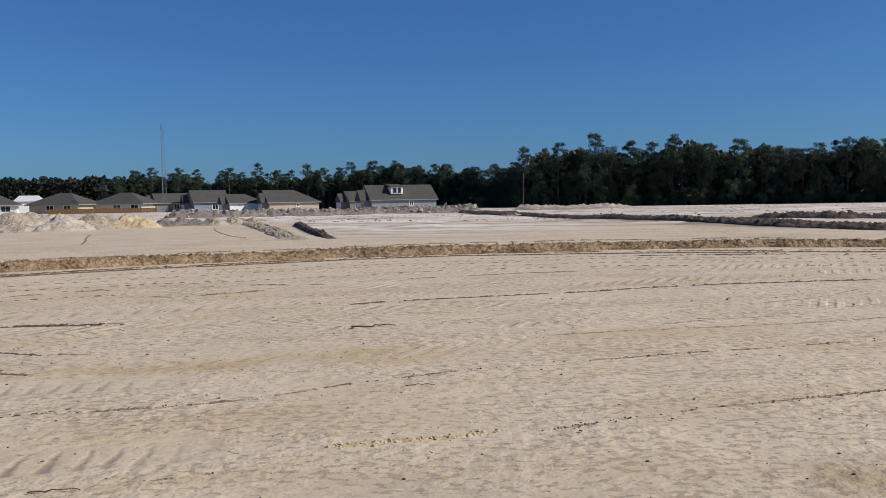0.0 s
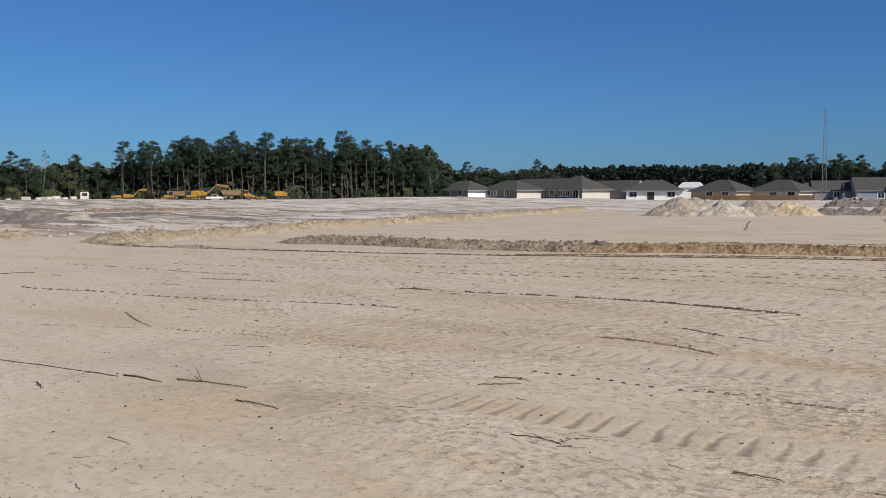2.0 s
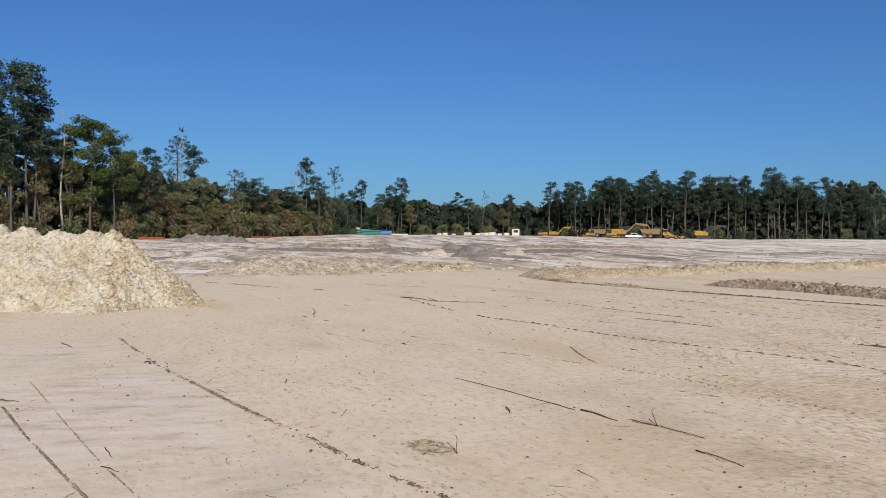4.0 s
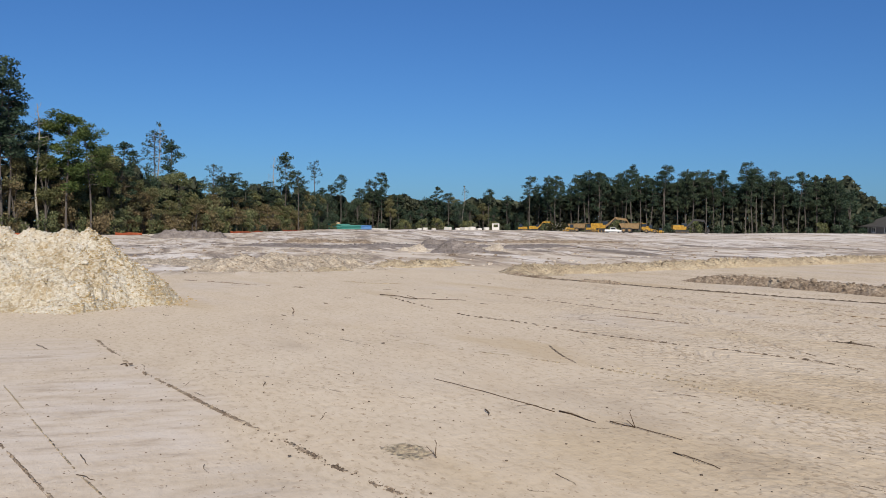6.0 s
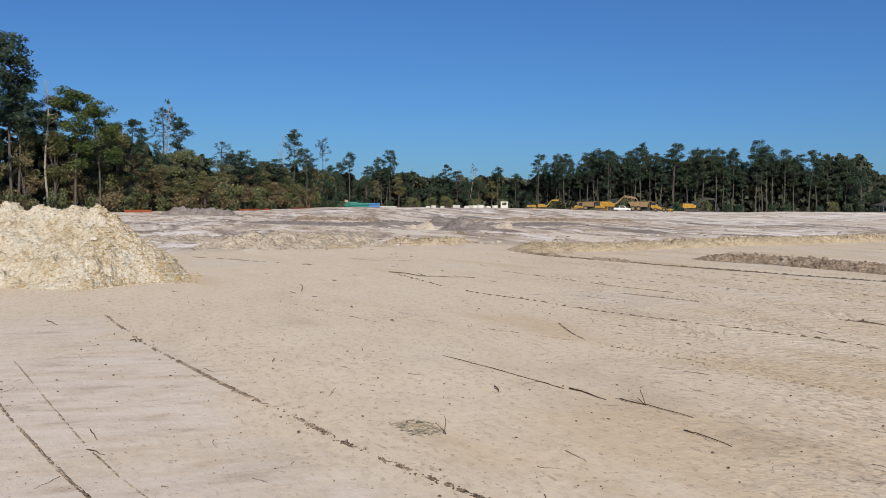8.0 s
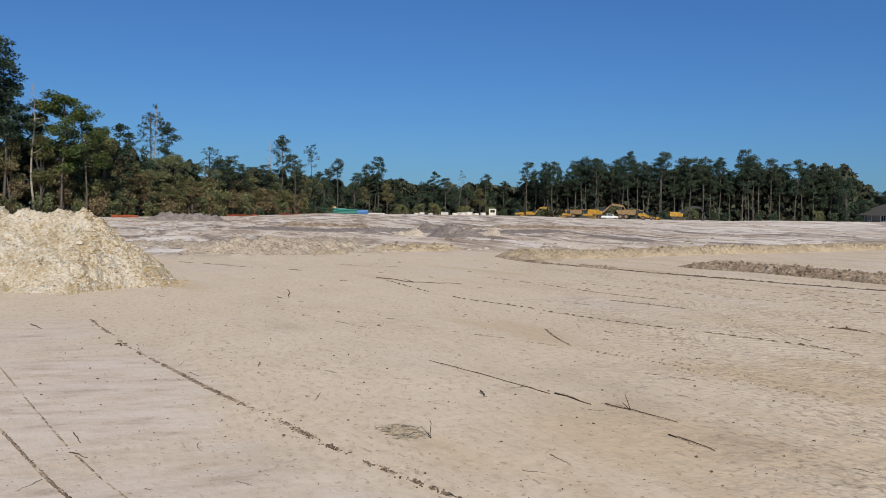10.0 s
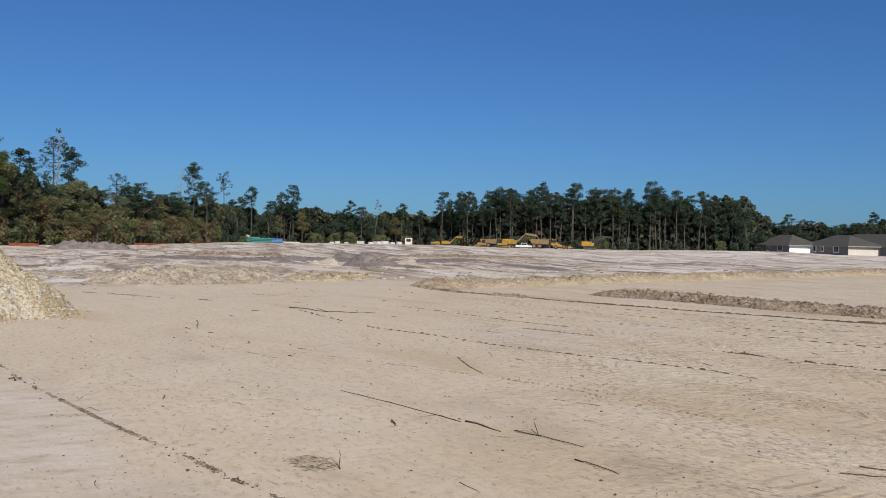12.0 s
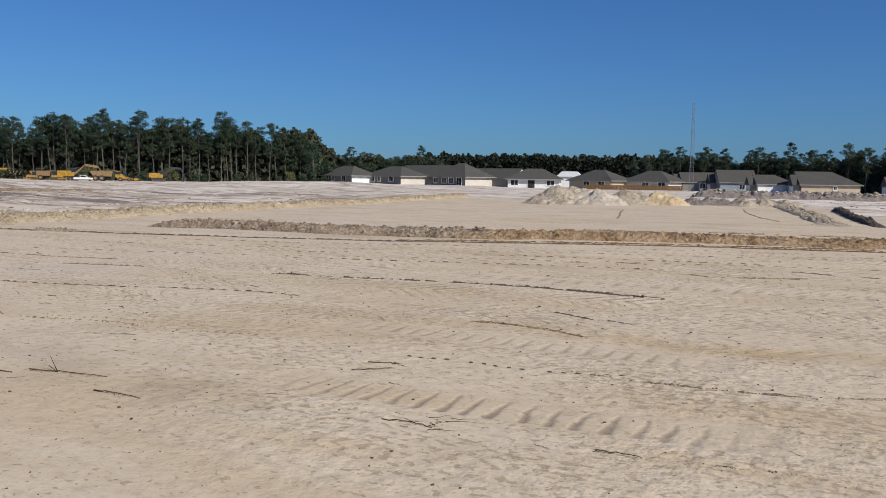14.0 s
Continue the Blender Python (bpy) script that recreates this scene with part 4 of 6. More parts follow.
# ---- trees ----
def leaf_quads(rng, puffs, n, size, flat=0.5):
    """Small leaf blades scattered in soft ellipsoids (centre, radius, squash)."""
    cen = np.array([p[0] for p in puffs], float)
    rad = np.array([p[1] for p in puffs], float)
    sq = np.array([p[2] for p in puffs], float)
    pick = rng.choice(len(puffs), n, p=rad**2 / (rad**2).sum())
    d = rng.normal(size=(n, 3))
    d /= np.linalg.norm(d, axis=1)[:, None]
    d *= (rng.random(n) ** 0.45)[:, None]
    d[:, 2] *= sq[pick]
    c = cen[pick] + d * rad[pick][:, None]
    a = rng.normal(size=(n, 3))
    a[:, 2] *= flat
    a /= np.linalg.norm(a, axis=1)[:, None]
    b = np.cross(a, rng.normal(size=(n, 3)))
    b /= np.linalg.norm(b, axis=1)[:, None]
    s = size * rng.uniform(0.55, 1.35, n)[:, None]
    q = np.stack([c - a * s - b * s * 0.35, c + a * s * rng.uniform(0.6, 1.1, n)[:, None], c + b * s * 0.75], 1)
    return q.reshape(-1, 3)


def quads_mesh(name, pts, mat, k=3):
    me = bpy.data.meshes.new(name)
    n = len(pts) // k
    me.vertices.add(n * k)
    me.vertices.foreach_set("co", pts.astype(np.float32).ravel())
    me.loops.add(n * k)
    me.loops.foreach_set("vertex_index", np.arange(n * k, dtype=np.int32))
    me.polygons.add(n)
    me.polygons.foreach_set("loop_start", np.arange(0, n * k, k, dtype=np.int32))
    me.update(calc_edges=True)
    me.materials.append(mat)
    return me


def make_pine(seed, H, crown_from, spread, leaves, snag=False, mat=None, size=0.24, tuft=1.0, lopsided=0.0):
    """Bare trunk, then limbs that carry flat pads of needles with sky between them."""
    rng, r = np.random.default_rng(seed), random.Random(seed)
    g = Geo()
    lean = (r.uniform(-0.035, 0.035), r.uniform(-0.035, 0.035))
    at = lambda z: Vector((lean[0] * z + (0.34 if snag else 0.15) * math.sin(z * 0.35 + seed), lean[1] * z + 0.12 * math.cos(z * 0.3 + seed), z))
    zs = [H * i / 9 for i in range(10)]
    g.pipe([at(z) - Vector((0, 0, 0.3 if z == 0 else 0)) for z in zs], [(0.15 if snag else 0.16) * (1 - 0.85 * z / H) + 0.03 for z in zs], 6, False)
    puffs = []
    nb = 24 if not snag else 17
    heavy = r.uniform(0, 6.283)
    for i in range(nb):
        f = (i / (nb - 1)) ** 0.85
        z = H * (crown_from + (0.97 - crown_from) * f)
        k = 0.5 + 0.5 * math.sin(math.pi * min(1.0, 0.2 + 0.62 * f)) if not snag else 1 - 0.6 * f
        a = i * 2.4 + r.uniform(-0.8, 0.8)
        z += r.uniform(-0.6, 0.3)
        reach = spread * k * r.uniform(0.5, 1.0) * (1 + lopsided * math.cos(a - heavy)) * (1 - 0.45 * max(0.0, f - 0.8) / 0.2)
        tip = at(z) + Vector((math.cos(a) * reach, math.sin(a) * reach, reach * r.uniform(0.05, 0.5)))
        mid = (at(z) + tip) / 2 + Vector((0, 0, -0.08 * reach))
        g.pipe([at(z), mid, tip], [0.06, 0.04, 0.015], 3, False)
        if snag:
            g.pipe([tip, tip + Vector((r.uniform(-0.6, 0.6), r.uniform(-0.6, 0.6), r.uniform(0.2, 0.9)))], [0.03, 0.012], 4)
            puffs.append((tuple(tip), r.uniform(0.3, 0.6), 0.6))
            continue
        for m in range(r.choice((1, 2, 2, 3))):
            c = mid.lerp(tip, r.uniform(0.3, 1.1)) + Vector((r.uniform(-0.6, 0.6), r.uniform(-0.6, 0.6), r.uniform(-0.45, 0.45)))
            puffs.append((tuple(c), r.uniform(0.55, 1.1) * tuft, 0.68))
    puffs.append((tuple(at(H * 0.985)), 0.75 * tuft, 0.6))
    tree = new("pine_tree" if not snag else "dead_tree")
    part("trunk", g, M_SNAG if snag else M_BARK, tree)
    if leaves:
        part("crown", quads_mesh("crown", leaf_quads(rng, puffs, leaves, size), mat or M_PINE), None, tree)
    return tree


def make_broad(seed, H, width, leaves, mat, name="broadleaf_tree", low=0.2):
    rng, r = np.random.default_rng(seed), random.Random(seed)
    g = Geo()
    g.pipe([(0, 0, -0.3), (0.1, 0.05, H * 0.3), (r.uniform(-0.4, 0.4), r.uniform(-0.4, 0.4), H * 0.65)], [0.2, 0.15, 0.06], 6)
    puffs = []
    for i in range(16):
        z = H * r.uniform(low, 0.93)
        k = math.sin(math.pi * min(0.97, (z / H - low) / (1 - low) * 0.8 + 0.16))
        a, d = r.uniform(0, 6.283), width * k * r.uniform(0.2, 0.9)
        c = (math.cos(a) * d, math.sin(a) * d, z)
        g.pipe([(0, 0, z * 0.55), (c[0] * 0.6, c[1] * 0.6, z * 0.85), c], [0.06, 0.04, 0.02], 3, False)
        puffs.append((c, r.uniform(0.7, 1.35) * width / 2.6, 0.8))
    tree = new(name)
    part("trunk", g, M_BARK, tree)
    part("crown", quads_mesh("crown", leaf_quads(rng, puffs, int(leaves * 1.7), 0.2, 1.0), mat), None, tree)
    return tree


def make_shrub(seed, H, mat):
    rng, r = np.random.default_rng(seed), random.Random(seed)
    g, puffs = Geo(), []
    for i in range(9):
        a, d, z = r.uniform(0, 6.283), r.uniform(0.2, 1.5), H * r.uniform(0.15, 0.85)
        g.pipe([(0, 0, -0.1), (math.cos(a) * d * 0.6, math.sin(a) * d * 0.6, z * 0.6), (math.cos(a) * d, math.sin(a) * d, z)], [0.04, 0.03, 0.01], 3, False)
        puffs.append(((math.cos(a) * d, math.sin(a) * d, z), r.uniform(0.5, 0.95), 0.8))
    tree = new("shrub")
    part("stem", g, M_BARK, tree)
    part("foliage", quads_mesh("foliage", leaf_quads(rng, puffs, 800, 0.18, 1.0), mat), None, tree)
    return tree


PINES = [make_pine(k, 20.0, c, w, n, size=0.21, lopsided=lop) for k, c, w, n, lop in ((1, 0.52, 2.7, 3000, 0.2), (2, 0.42, 2.8, 3500, 0.1), (3, 0.62, 2.6, 2400, 0.35), (4, 0.3, 2.7, 4000, 0.1), (5, 0.55, 3.0, 2900, 0.4), (6, 0.7, 2.5, 2000, 0.3), (7, 0.58, 2.2, 2400, 0.2))]
THIN = [make_pine(k, 20.0, c, 2.3, n, size=0.18, tuft=0.66, lopsided=lop) for k, c, n, lop in ((11, 0.62, 900, 0.2), (12, 0.74, 760, 0.7))]
ROUND = [make_pine(k, 20.0, c, w, n, mat=M_LOBLOLLY, size=0.21, tuft=1.35) for k, c, w, n in ((14, 0.4, 4.2, 6800, ), (15, 0.46, 3.6, 5600))]
SNAGS = [make_pine(s, 20.0, 0.5, 2.2, n, True) for s, n in ((21, 0), (22, 150))]
BROADS = [make_broad(s, 13.0, w, n, m) for s, w, n, m in ((31, 3.2, 2000, M_LEAF), (32, 2.9, 1800, M_PINE), (33, 3.5, 2100, M_PINE), (34, 2.7, 1700, M_LEAF), (35, 3.1, 1900, M_PINE))]
OLIVES = [make_broad(s, 13.0, 2.5, 1500, M_OLIVE, "hardwood_tree", low=0.4) for s in (43, 44)]
AUTUMNS = [make_broad(s, 11.0, 2.4, 1000, M_AUTUMN, "autumn_tree", low=0.3) for s in (41, 42)]
SHRUBS = [make_shrub(51, 2.6, M_LEAF), make_shrub(52, 2.0, M_PINE), make_shrub(53, 2.8, M_AUTUMN)]
MODEL_TAGS = [(ROUND, "tall full-crowned green pine at the corner of the wood", "pine tree", "full pines"), (OLIVES, "olive-brown tree with thinning leaves in the wood", "tree", "olive trees"),
              (PINES, "tall pine with bare trunk and dark green crown", "pine tree", "pines of the wood"), (THIN, "slender tall pine with a small sparse crown above the wood", "pine tree", "sparse pines"),
              (SNAGS, "bleached dead tree with bare grey branches", "dead tree", "dead trees"), (BROADS, "dense dark green tree in the wood's edge", "tree", "broadleaf trees"),
              (AUTUMNS, "tree with thin brownish autumn leaves at the wood's edge", "tree", "autumn trees"), (SHRUBS, "bushy undergrowth shrub at the foot of the wood", "shrub", "undergrowth shrubs")]
for models, lab, cat, grp in MODEL_TAGS:
    for mo in models:
        tagged(mo, lab, cat, grp)
used_models = set()


def plant(model, x, y, height, natural, turn):
    if height > 6:
        height -= float(plateau(x, y)[0])
    k = height / natural
    m = pose(x, y, gz(x, y) - 0.05, 0, 0, turn)
    if model not in used_models:
        used_models.add(model)
        ob = model
        ob.matrix_basis = m
    else:
        ob = copy_thing(model, m)
    wide = 0.5 + 0.5 * k
    ob.scale = (wide, wide, k)
    return ob


# the wood's edge: bearing, distance, canopy height, tall pines' height, share of tall pines
EDGES = [[(112, 104, 16, 22, 0.3), (101, 120, 15.0, 18, 0.2), (95.5, 126, 15.0, 15.5, 0.12), (91.5, 142, 12.5, 13.5, 0.1), (88, 160, 10.5, 13, 0.12), (84, 188, 10.5, 13, 0.12), (80, 238, 12, 15, 0.15), (74, 252, 11.5, 13.5, 0.2), (68, 262, 11.5, 13.5, 0.2), (65.2, 252, 12.5, 17, 0.5), (62, 238, 16.0, 19.5, 0.5), (56, 232, 17.5, 20, 0.45), (50, 232, 17.5, 19.3, 0.35), (46, 235, 16, 16, 0.2), (44.3, 240, 11, 12, 0.1)],
         [(46, 330, 13.6, 14.5, 0.1), (41, 340, 13.6, 14.5, 0.1), (36.8, 350, 14, 15, 0.1)],
         [(23.5, 300, 13, 15, 0.3), (14, 292, 13, 15, 0.3), (8, 286, 14.5, 16, 0.35), (3, 276, 15, 16.5, 0.35), (-0.5, 262, 13, 14, 0.25), (-3.2, 238, 11, 14, 0.3), (-4.6, 224, 15, 16, 0.3), (-10, 222, 18.0, 18.8, 0.25), (-18, 222, 16.8, 17.8, 0.25), (-27, 225, 16.3, 18.2, 0.28), (-37, 230, 16, 18, 0.3)]]
tree_rng = random.Random(7)
wood_quads = []
wood_rng = np.random.default_rng(5)
for edge in EDGES:
    pts = [bearing(e[0], e[1]) for e in edge]
    s = np.concatenate([[0], np.cumsum([math.dist(a, b) for a, b in zip(pts, pts[1:])])])
    vals = np.array([(e[0], e[1], e[2], e[3], e[4]) for e in edge])
    at = lambda u: [float(np.interp(u, s, vals[:, k])) for k in range(5)]
    for row, (back, gap) in enumerate(((0.0, 4.2), (4.5, 4.6), (9.0, 7.0))):
        u = tree_rng.uniform(0, 3)
        while u < s[-1]:
            b, d, can, tall, share = at(u)
            x, y = bearing(b, d + back + tree_rng.uniform(-1.5, 2.0))
            q = tree_rng.random()
            left = b > 82
            piney = 49.5 < b < 66
            if piney:
                q *= 0.75
            if q < share:
                plant(tree_rng.choice(PINES if b > 40 else PINES[:2] + PINES[3:5]), x, y, tall * tree_rng.uniform(0.74, 0.93), 20.0, tree_rng.uniform(0, 360))
            elif left and q < share + 0.2:
                plant(tree_rng.choice(AUTUMNS), x, y, can * tree_rng.uniform(0.55, 0.85), 11.0, tree_rng.uniform(0, 360))
            elif 66 < b < 82 and q < share + 0.3:
                plant(tree_rng.choice(OLIVES), x, y, can * tree_rng.uniform(0.75, 1.02), 13.0, tree_rng.uniform(0, 360))
            elif q < share + 0.25:
                plant(tree_rng.choice(PINES if piney else PINES[1:5:2]), x, y, can * tree_rng.uniform(0.75, 0.98), 20.0, tree_rng.uniform(0, 360))
            else:
                plant(tree_rng.choice((BROADS[0], BROADS[3], BROADS[3], BROADS[1]) if left else (*BROADS[1:3], BROADS[4])), x, y, can * (tree_rng.uniform(0.35, 0.78) if piney else tree_rng.uniform(0.6, 1.0)), 13.0, tree_rng.uniform(0, 360))
            if row == 0 and tree_rng.random() < 0.75:
                xs, ys = bearing(b + tree_rng.uniform(-0.4, 0.4), d - tree_rng.uniform(1, 3))
                plant(SHRUBS[tree_rng.choice((0, 0, 2, 2, 1) if left else (1, 1, 0))], xs, ys, tree_rng.uniform(1.5, 3.4), 2.5, tree_rng.uniform(0, 360))
            if row == 0 and b < 12:
                for k in range(2):
                    xs, ys = bearing(b + tree_rng.uniform(-0.6, 0.6), d - tree_rng.uniform(-1.5, 3))
                    plant(tree_rng.choice((BROADS[1], BROADS[2], BROADS[4])) if k else SHRUBS[1], xs, ys, tree_rng.uniform(4.5, 8) if k else tree_rng.uniform(2.5, 4), 13.0 if k else 2.5, tree_rng.uniform(0, 360))
            if row == 0 and left:
                for k in range(4):
                    xs, ys = bearing(b + tree_rng.uniform(-0.6, 0.6), d - tree_rng.uniform(-0.5, 3.5))
                    if k == 3:
                        plant(tree_rng.choice(OLIVES), xs, ys, can * tree_rng.uniform(0.45, 0.75), 13.0, tree_rng.uniform(0, 360))
                    elif tree_rng.random() < 0.35:
                        plant(tree_rng.choice(AUTUMNS), xs, ys, tree_rng.uniform(4, 8.5), 11.0, tree_rng.uniform(0, 360))
                    else:
                        plant(SHRUBS[tree_rng.choice((0, 0, 2))], xs, ys, tree_rng.uniform(2.2, 4.8), 2.5, tree_rng.uniform(0, 360))
            u += gap * tree_rng.uniform(0.6, 1.3)
    # dense interior behind the edge
    n = int(s[-1] * 180)
    uu = wood_rng.random(n) * s[-1]
    bb, dd, cc = (np.interp(uu, s, vals[:, k]) for k in range(3))
    depth = dd + wood_rng.uniform(3, 17, n)
    cx, cy = -0.7 - depth * np.sin(np.radians(bb)), -0.1 + depth * np.cos(np.radians(bb))
    top = cc * (0.8 + 0.16 * fbm(uu / 5, uu * 0, 3, 77))
    cz = ground_z(cx, cy) + top * wood_rng.random(n) ** 0.98
    a = wood_rng.normal(size=(n, 3))
    a /= np.linalg.norm(a, axis=1)[:, None]
    c2 = np.cross(a, wood_rng.normal(size=(n, 3)))
    c2 /= np.linalg.norm(c2, axis=1)[:, None]
    sz = (wood_rng.uniform(0.5, 1.15, n) * np.clip(dd / 230, 0.42, 1))[:, None]
    c = np.stack([cx, cy, cz], -1)
    wood_quads.append(np.stack([c - a * sz, c - c2 * sz * 0.7, c + a * sz, c + c2 * sz * 0.7], 1).reshape(-1, 3))
single("woodland", quads_mesh("woodland", np.vstack(wood_quads), M_FARWOOD, 4), "dense dark interior of the pine wood", "woodland", kind="stuff")

# far plantation behind the houses
n = 21000
bb, depth = wood_rng.uniform(20, 38, n), wood_rng.uniform(425, 455, n)
cell = np.floor(bb * 2.6)
top = 15.2 + 1.0 * (hash2(cell, cell * 0, 9) - 0.5) + 0.9 * fbm(bb * 5, bb * 0, 2, 4)
tz = wood_rng.random(n) ** 0.6
c = np.stack([-0.7 - depth * np.sin(np.radians(bb)), -0.1 + depth * np.cos(np.radians(bb)), tz * top - 0.3], -1)
a = wood_rng.normal(size=(n, 3))
a /= np.linalg.norm(a, axis=1)[:, None]
c2 = np.cross(a, wood_rng.normal(size=(n, 3)))
c2 /= np.linalg.norm(c2, axis=1)[:, None]
sz = wood_rng.uniform(0.6, 1.2, n)[:, None]
single("plantation", quads_mesh("plantation", np.stack([c - a * sz, c - c2 * sz * 0.7, c + a * sz, c + c2 * sz * 0.7], 1).reshape(-1, 3), M_PLANT, 4), "far even stand of dark plantation pines", "woodland", kind="stuff")
# trees that stand out: bearing, distance, height, model
LONE = [(100.8, 117, 22.6, PINES[1]), (102.6, 115, 22, PINES[0]), (101.6, 116, 21.5, PINES[3]), (100.3, 118, 19.5, PINES[4]), (99.9, 121, 17.5, PINES[3]), (98.7, 120, 17.3, SNAGS[0]), (97.1, 120, 16.0, ROUND[0]), (95.6, 121, 14.4, ROUND[1]), (98.2, 124, 15.6, ROUND[1]), (93.9, 130, 13.6, PINES[3]), (94.6, 133, 13.2, PINES[1]), (91.7, 150, 19.2, SNAGS[1]), (91.75, 151, 18.0, THIN[0]), (90.7, 150, 16.2, PINES[6]), (93.0, 146, 13.6, THIN[1]), (88.0, 160, 13.2, THIN[0]),
        (84.0, 196, 17.6, SNAGS[0]), (83.3, 196, 18.7, PINES[6]), (82.3, 200, 14.6, PINES[5]), (81.2, 232, 19.2, THIN[1]), (79.45, 236, 16.1, PINES[5]), (77.4, 246, 15.6, PINES[2]), (76.6, 246, 17.6, PINES[4]), (72.8, 255, 13.9, PINES[3]), (70.9, 258, 14.6, SNAGS[1]), (69.1, 260, 13.6, PINES[5]), (66.2, 250, 17.0, PINES[5]), (65.0, 250, 17.4, PINES[2]), (64.4, 246, 17.0, PINES[4]),
        (62.1, 240, 18.4, PINES[2]), (61.3, 238, 17.2, PINES[5]), (59.25, 234, 19.1, PINES[0]), (58.2, 236, 16.6, PINES[6]), (57.1, 232, 18.9, PINES[5]), (55.7, 234, 16.8, PINES[4]), (54.4, 232, 17.8, PINES[2]), (53.3, 234, 17.6, PINES[0]), (51.85, 232, 19.5, PINES[4]), (51.2, 234, 18.6, PINES[2]), (50.2, 232, 17.1, PINES[5]), (48.7, 232, 16.8, PINES[1]), (47.6, 234, 15.8, PINES[3]), (46.6, 235, 14.6, PINES[1]),
        (43.2, 330, 14.6, PINES[4]), (38.3, 335, 15.6, PINES[0]), (21.6, 296, 13.6, PINES[1]), (20.6, 296, 14.5, PINES[4]), (19.05, 294, 14.4, PINES[1]), (17.6, 293, 13.9, PINES[3]), (15.65, 290, 14.3, PINES[5]), (13.9, 290, 15.9, PINES[3]), (12.45, 288, 13.5, PINES[4]), (10.35, 286, 15.9, PINES[2]), (9.4, 285, 14.2, PINES[1]), (7.4, 284, 16.0, PINES[4]), (5.9, 282, 16.2, PINES[1]), (4.3, 280, 16.0, PINES[0]), (0.7, 276, 14.6, PINES[1]), (-0.9, 265, 12.6, PINES[3]), (-3.0, 255, 11.8, PINES[3]),
        (-4.6, 219, 16.4, PINES[2]), (-7.1, 222, 17.2, PINES[4]), (-9.5, 222, 19.4, PINES[1]), (-12.1, 222, 17.0, PINES[3]), (-14.7, 222, 18.5, PINES[6]), (-16.9, 222, 15.8, PINES[4]), (-19.0, 222, 16.7, PINES[1]), (-22.1, 223, 13.6, PINES[1]), (-23.7, 224, 15.0, PINES[4]), (-25.3, 225, 16.4, PINES[2]), (-26.4, 225, 15.9, PINES[5]), (-27.8, 225, 16.2, PINES[0])]
for b, d, h, mo in LONE:
    plant(mo, *bearing(b, d), h, 20.0 if mo not in BROADS else 13.0, b * 37)


# ---- houses ----
def window_on(wall, side, u, z, w, h, L, W, frame_mat=None):
    """side: 0 front (-y), 1 right (+x), 2 back, 3 left (-x); u along the wall from its middle."""
    m = [pose(u, -W / 2, z), pose(L / 2, u, z, 0, 0, 90), pose(-u, W / 2, z, 0, 0, 180), pose(-L / 2, -u, z, 0, 0, 270)][side]
    t, d = 0.18, 0.09
    rect = lambda ww, hh, y: [(-ww / 2, y, -hh / 2), (ww / 2, y, -hh / 2), (ww / 2, y, hh / 2), (-ww / 2, y, hh / 2)]
    verts = rect(w + 2 * t, h + 2 * t, -d) + rect(w, h, -d) + rect(w + 2 * t, h + 2 * t, 0.02) + rect(w, h, 0.02)
    faces = []
    for i in range(4):
        j = (i + 1) % 4
        faces += [(i, j, 4 + j, 4 + i), (8 + j, 8 + i, 12 + i, 12 + j), (i, 8 + i, 8 + j, j), (4 + i, 4 + j, 12 + j, 12 + i)]
    fr = part("window", Geo().add(verts, faces), frame_mat or M_TRIM, wall)
    fr.matrix_basis = m
    part("pane", Geo().box((0, -0.008, 0), (w, 0.03, h)), M_GLASS, fr)
    part("mullion", Geo().box((0, -0.05, 0), (0.07, 0.05, h)), frame_mat or M_TRIM, fr)
    return fr


def door_on(wall, side, u, w, h, L, W, mat, z0=0.15):
    m = [pose(u, -W / 2, z0), pose(L / 2, u, z0, 0, 0, 90), pose(-u, W / 2, z0, 0, 0, 180), pose(-L / 2, -u, z0, 0, 0, 270)][side]
    g = Geo().box((0, -0.03, h / 2), (w, 0.1, h))
    for i in range(4):
        g.box((0, -0.09, h * (i + 0.5) / 4), (w * 0.9, 0.03, h / 4 * 0.8))
    d = part("door", g, mat, wall)
    d.matrix_basis = m
    return d


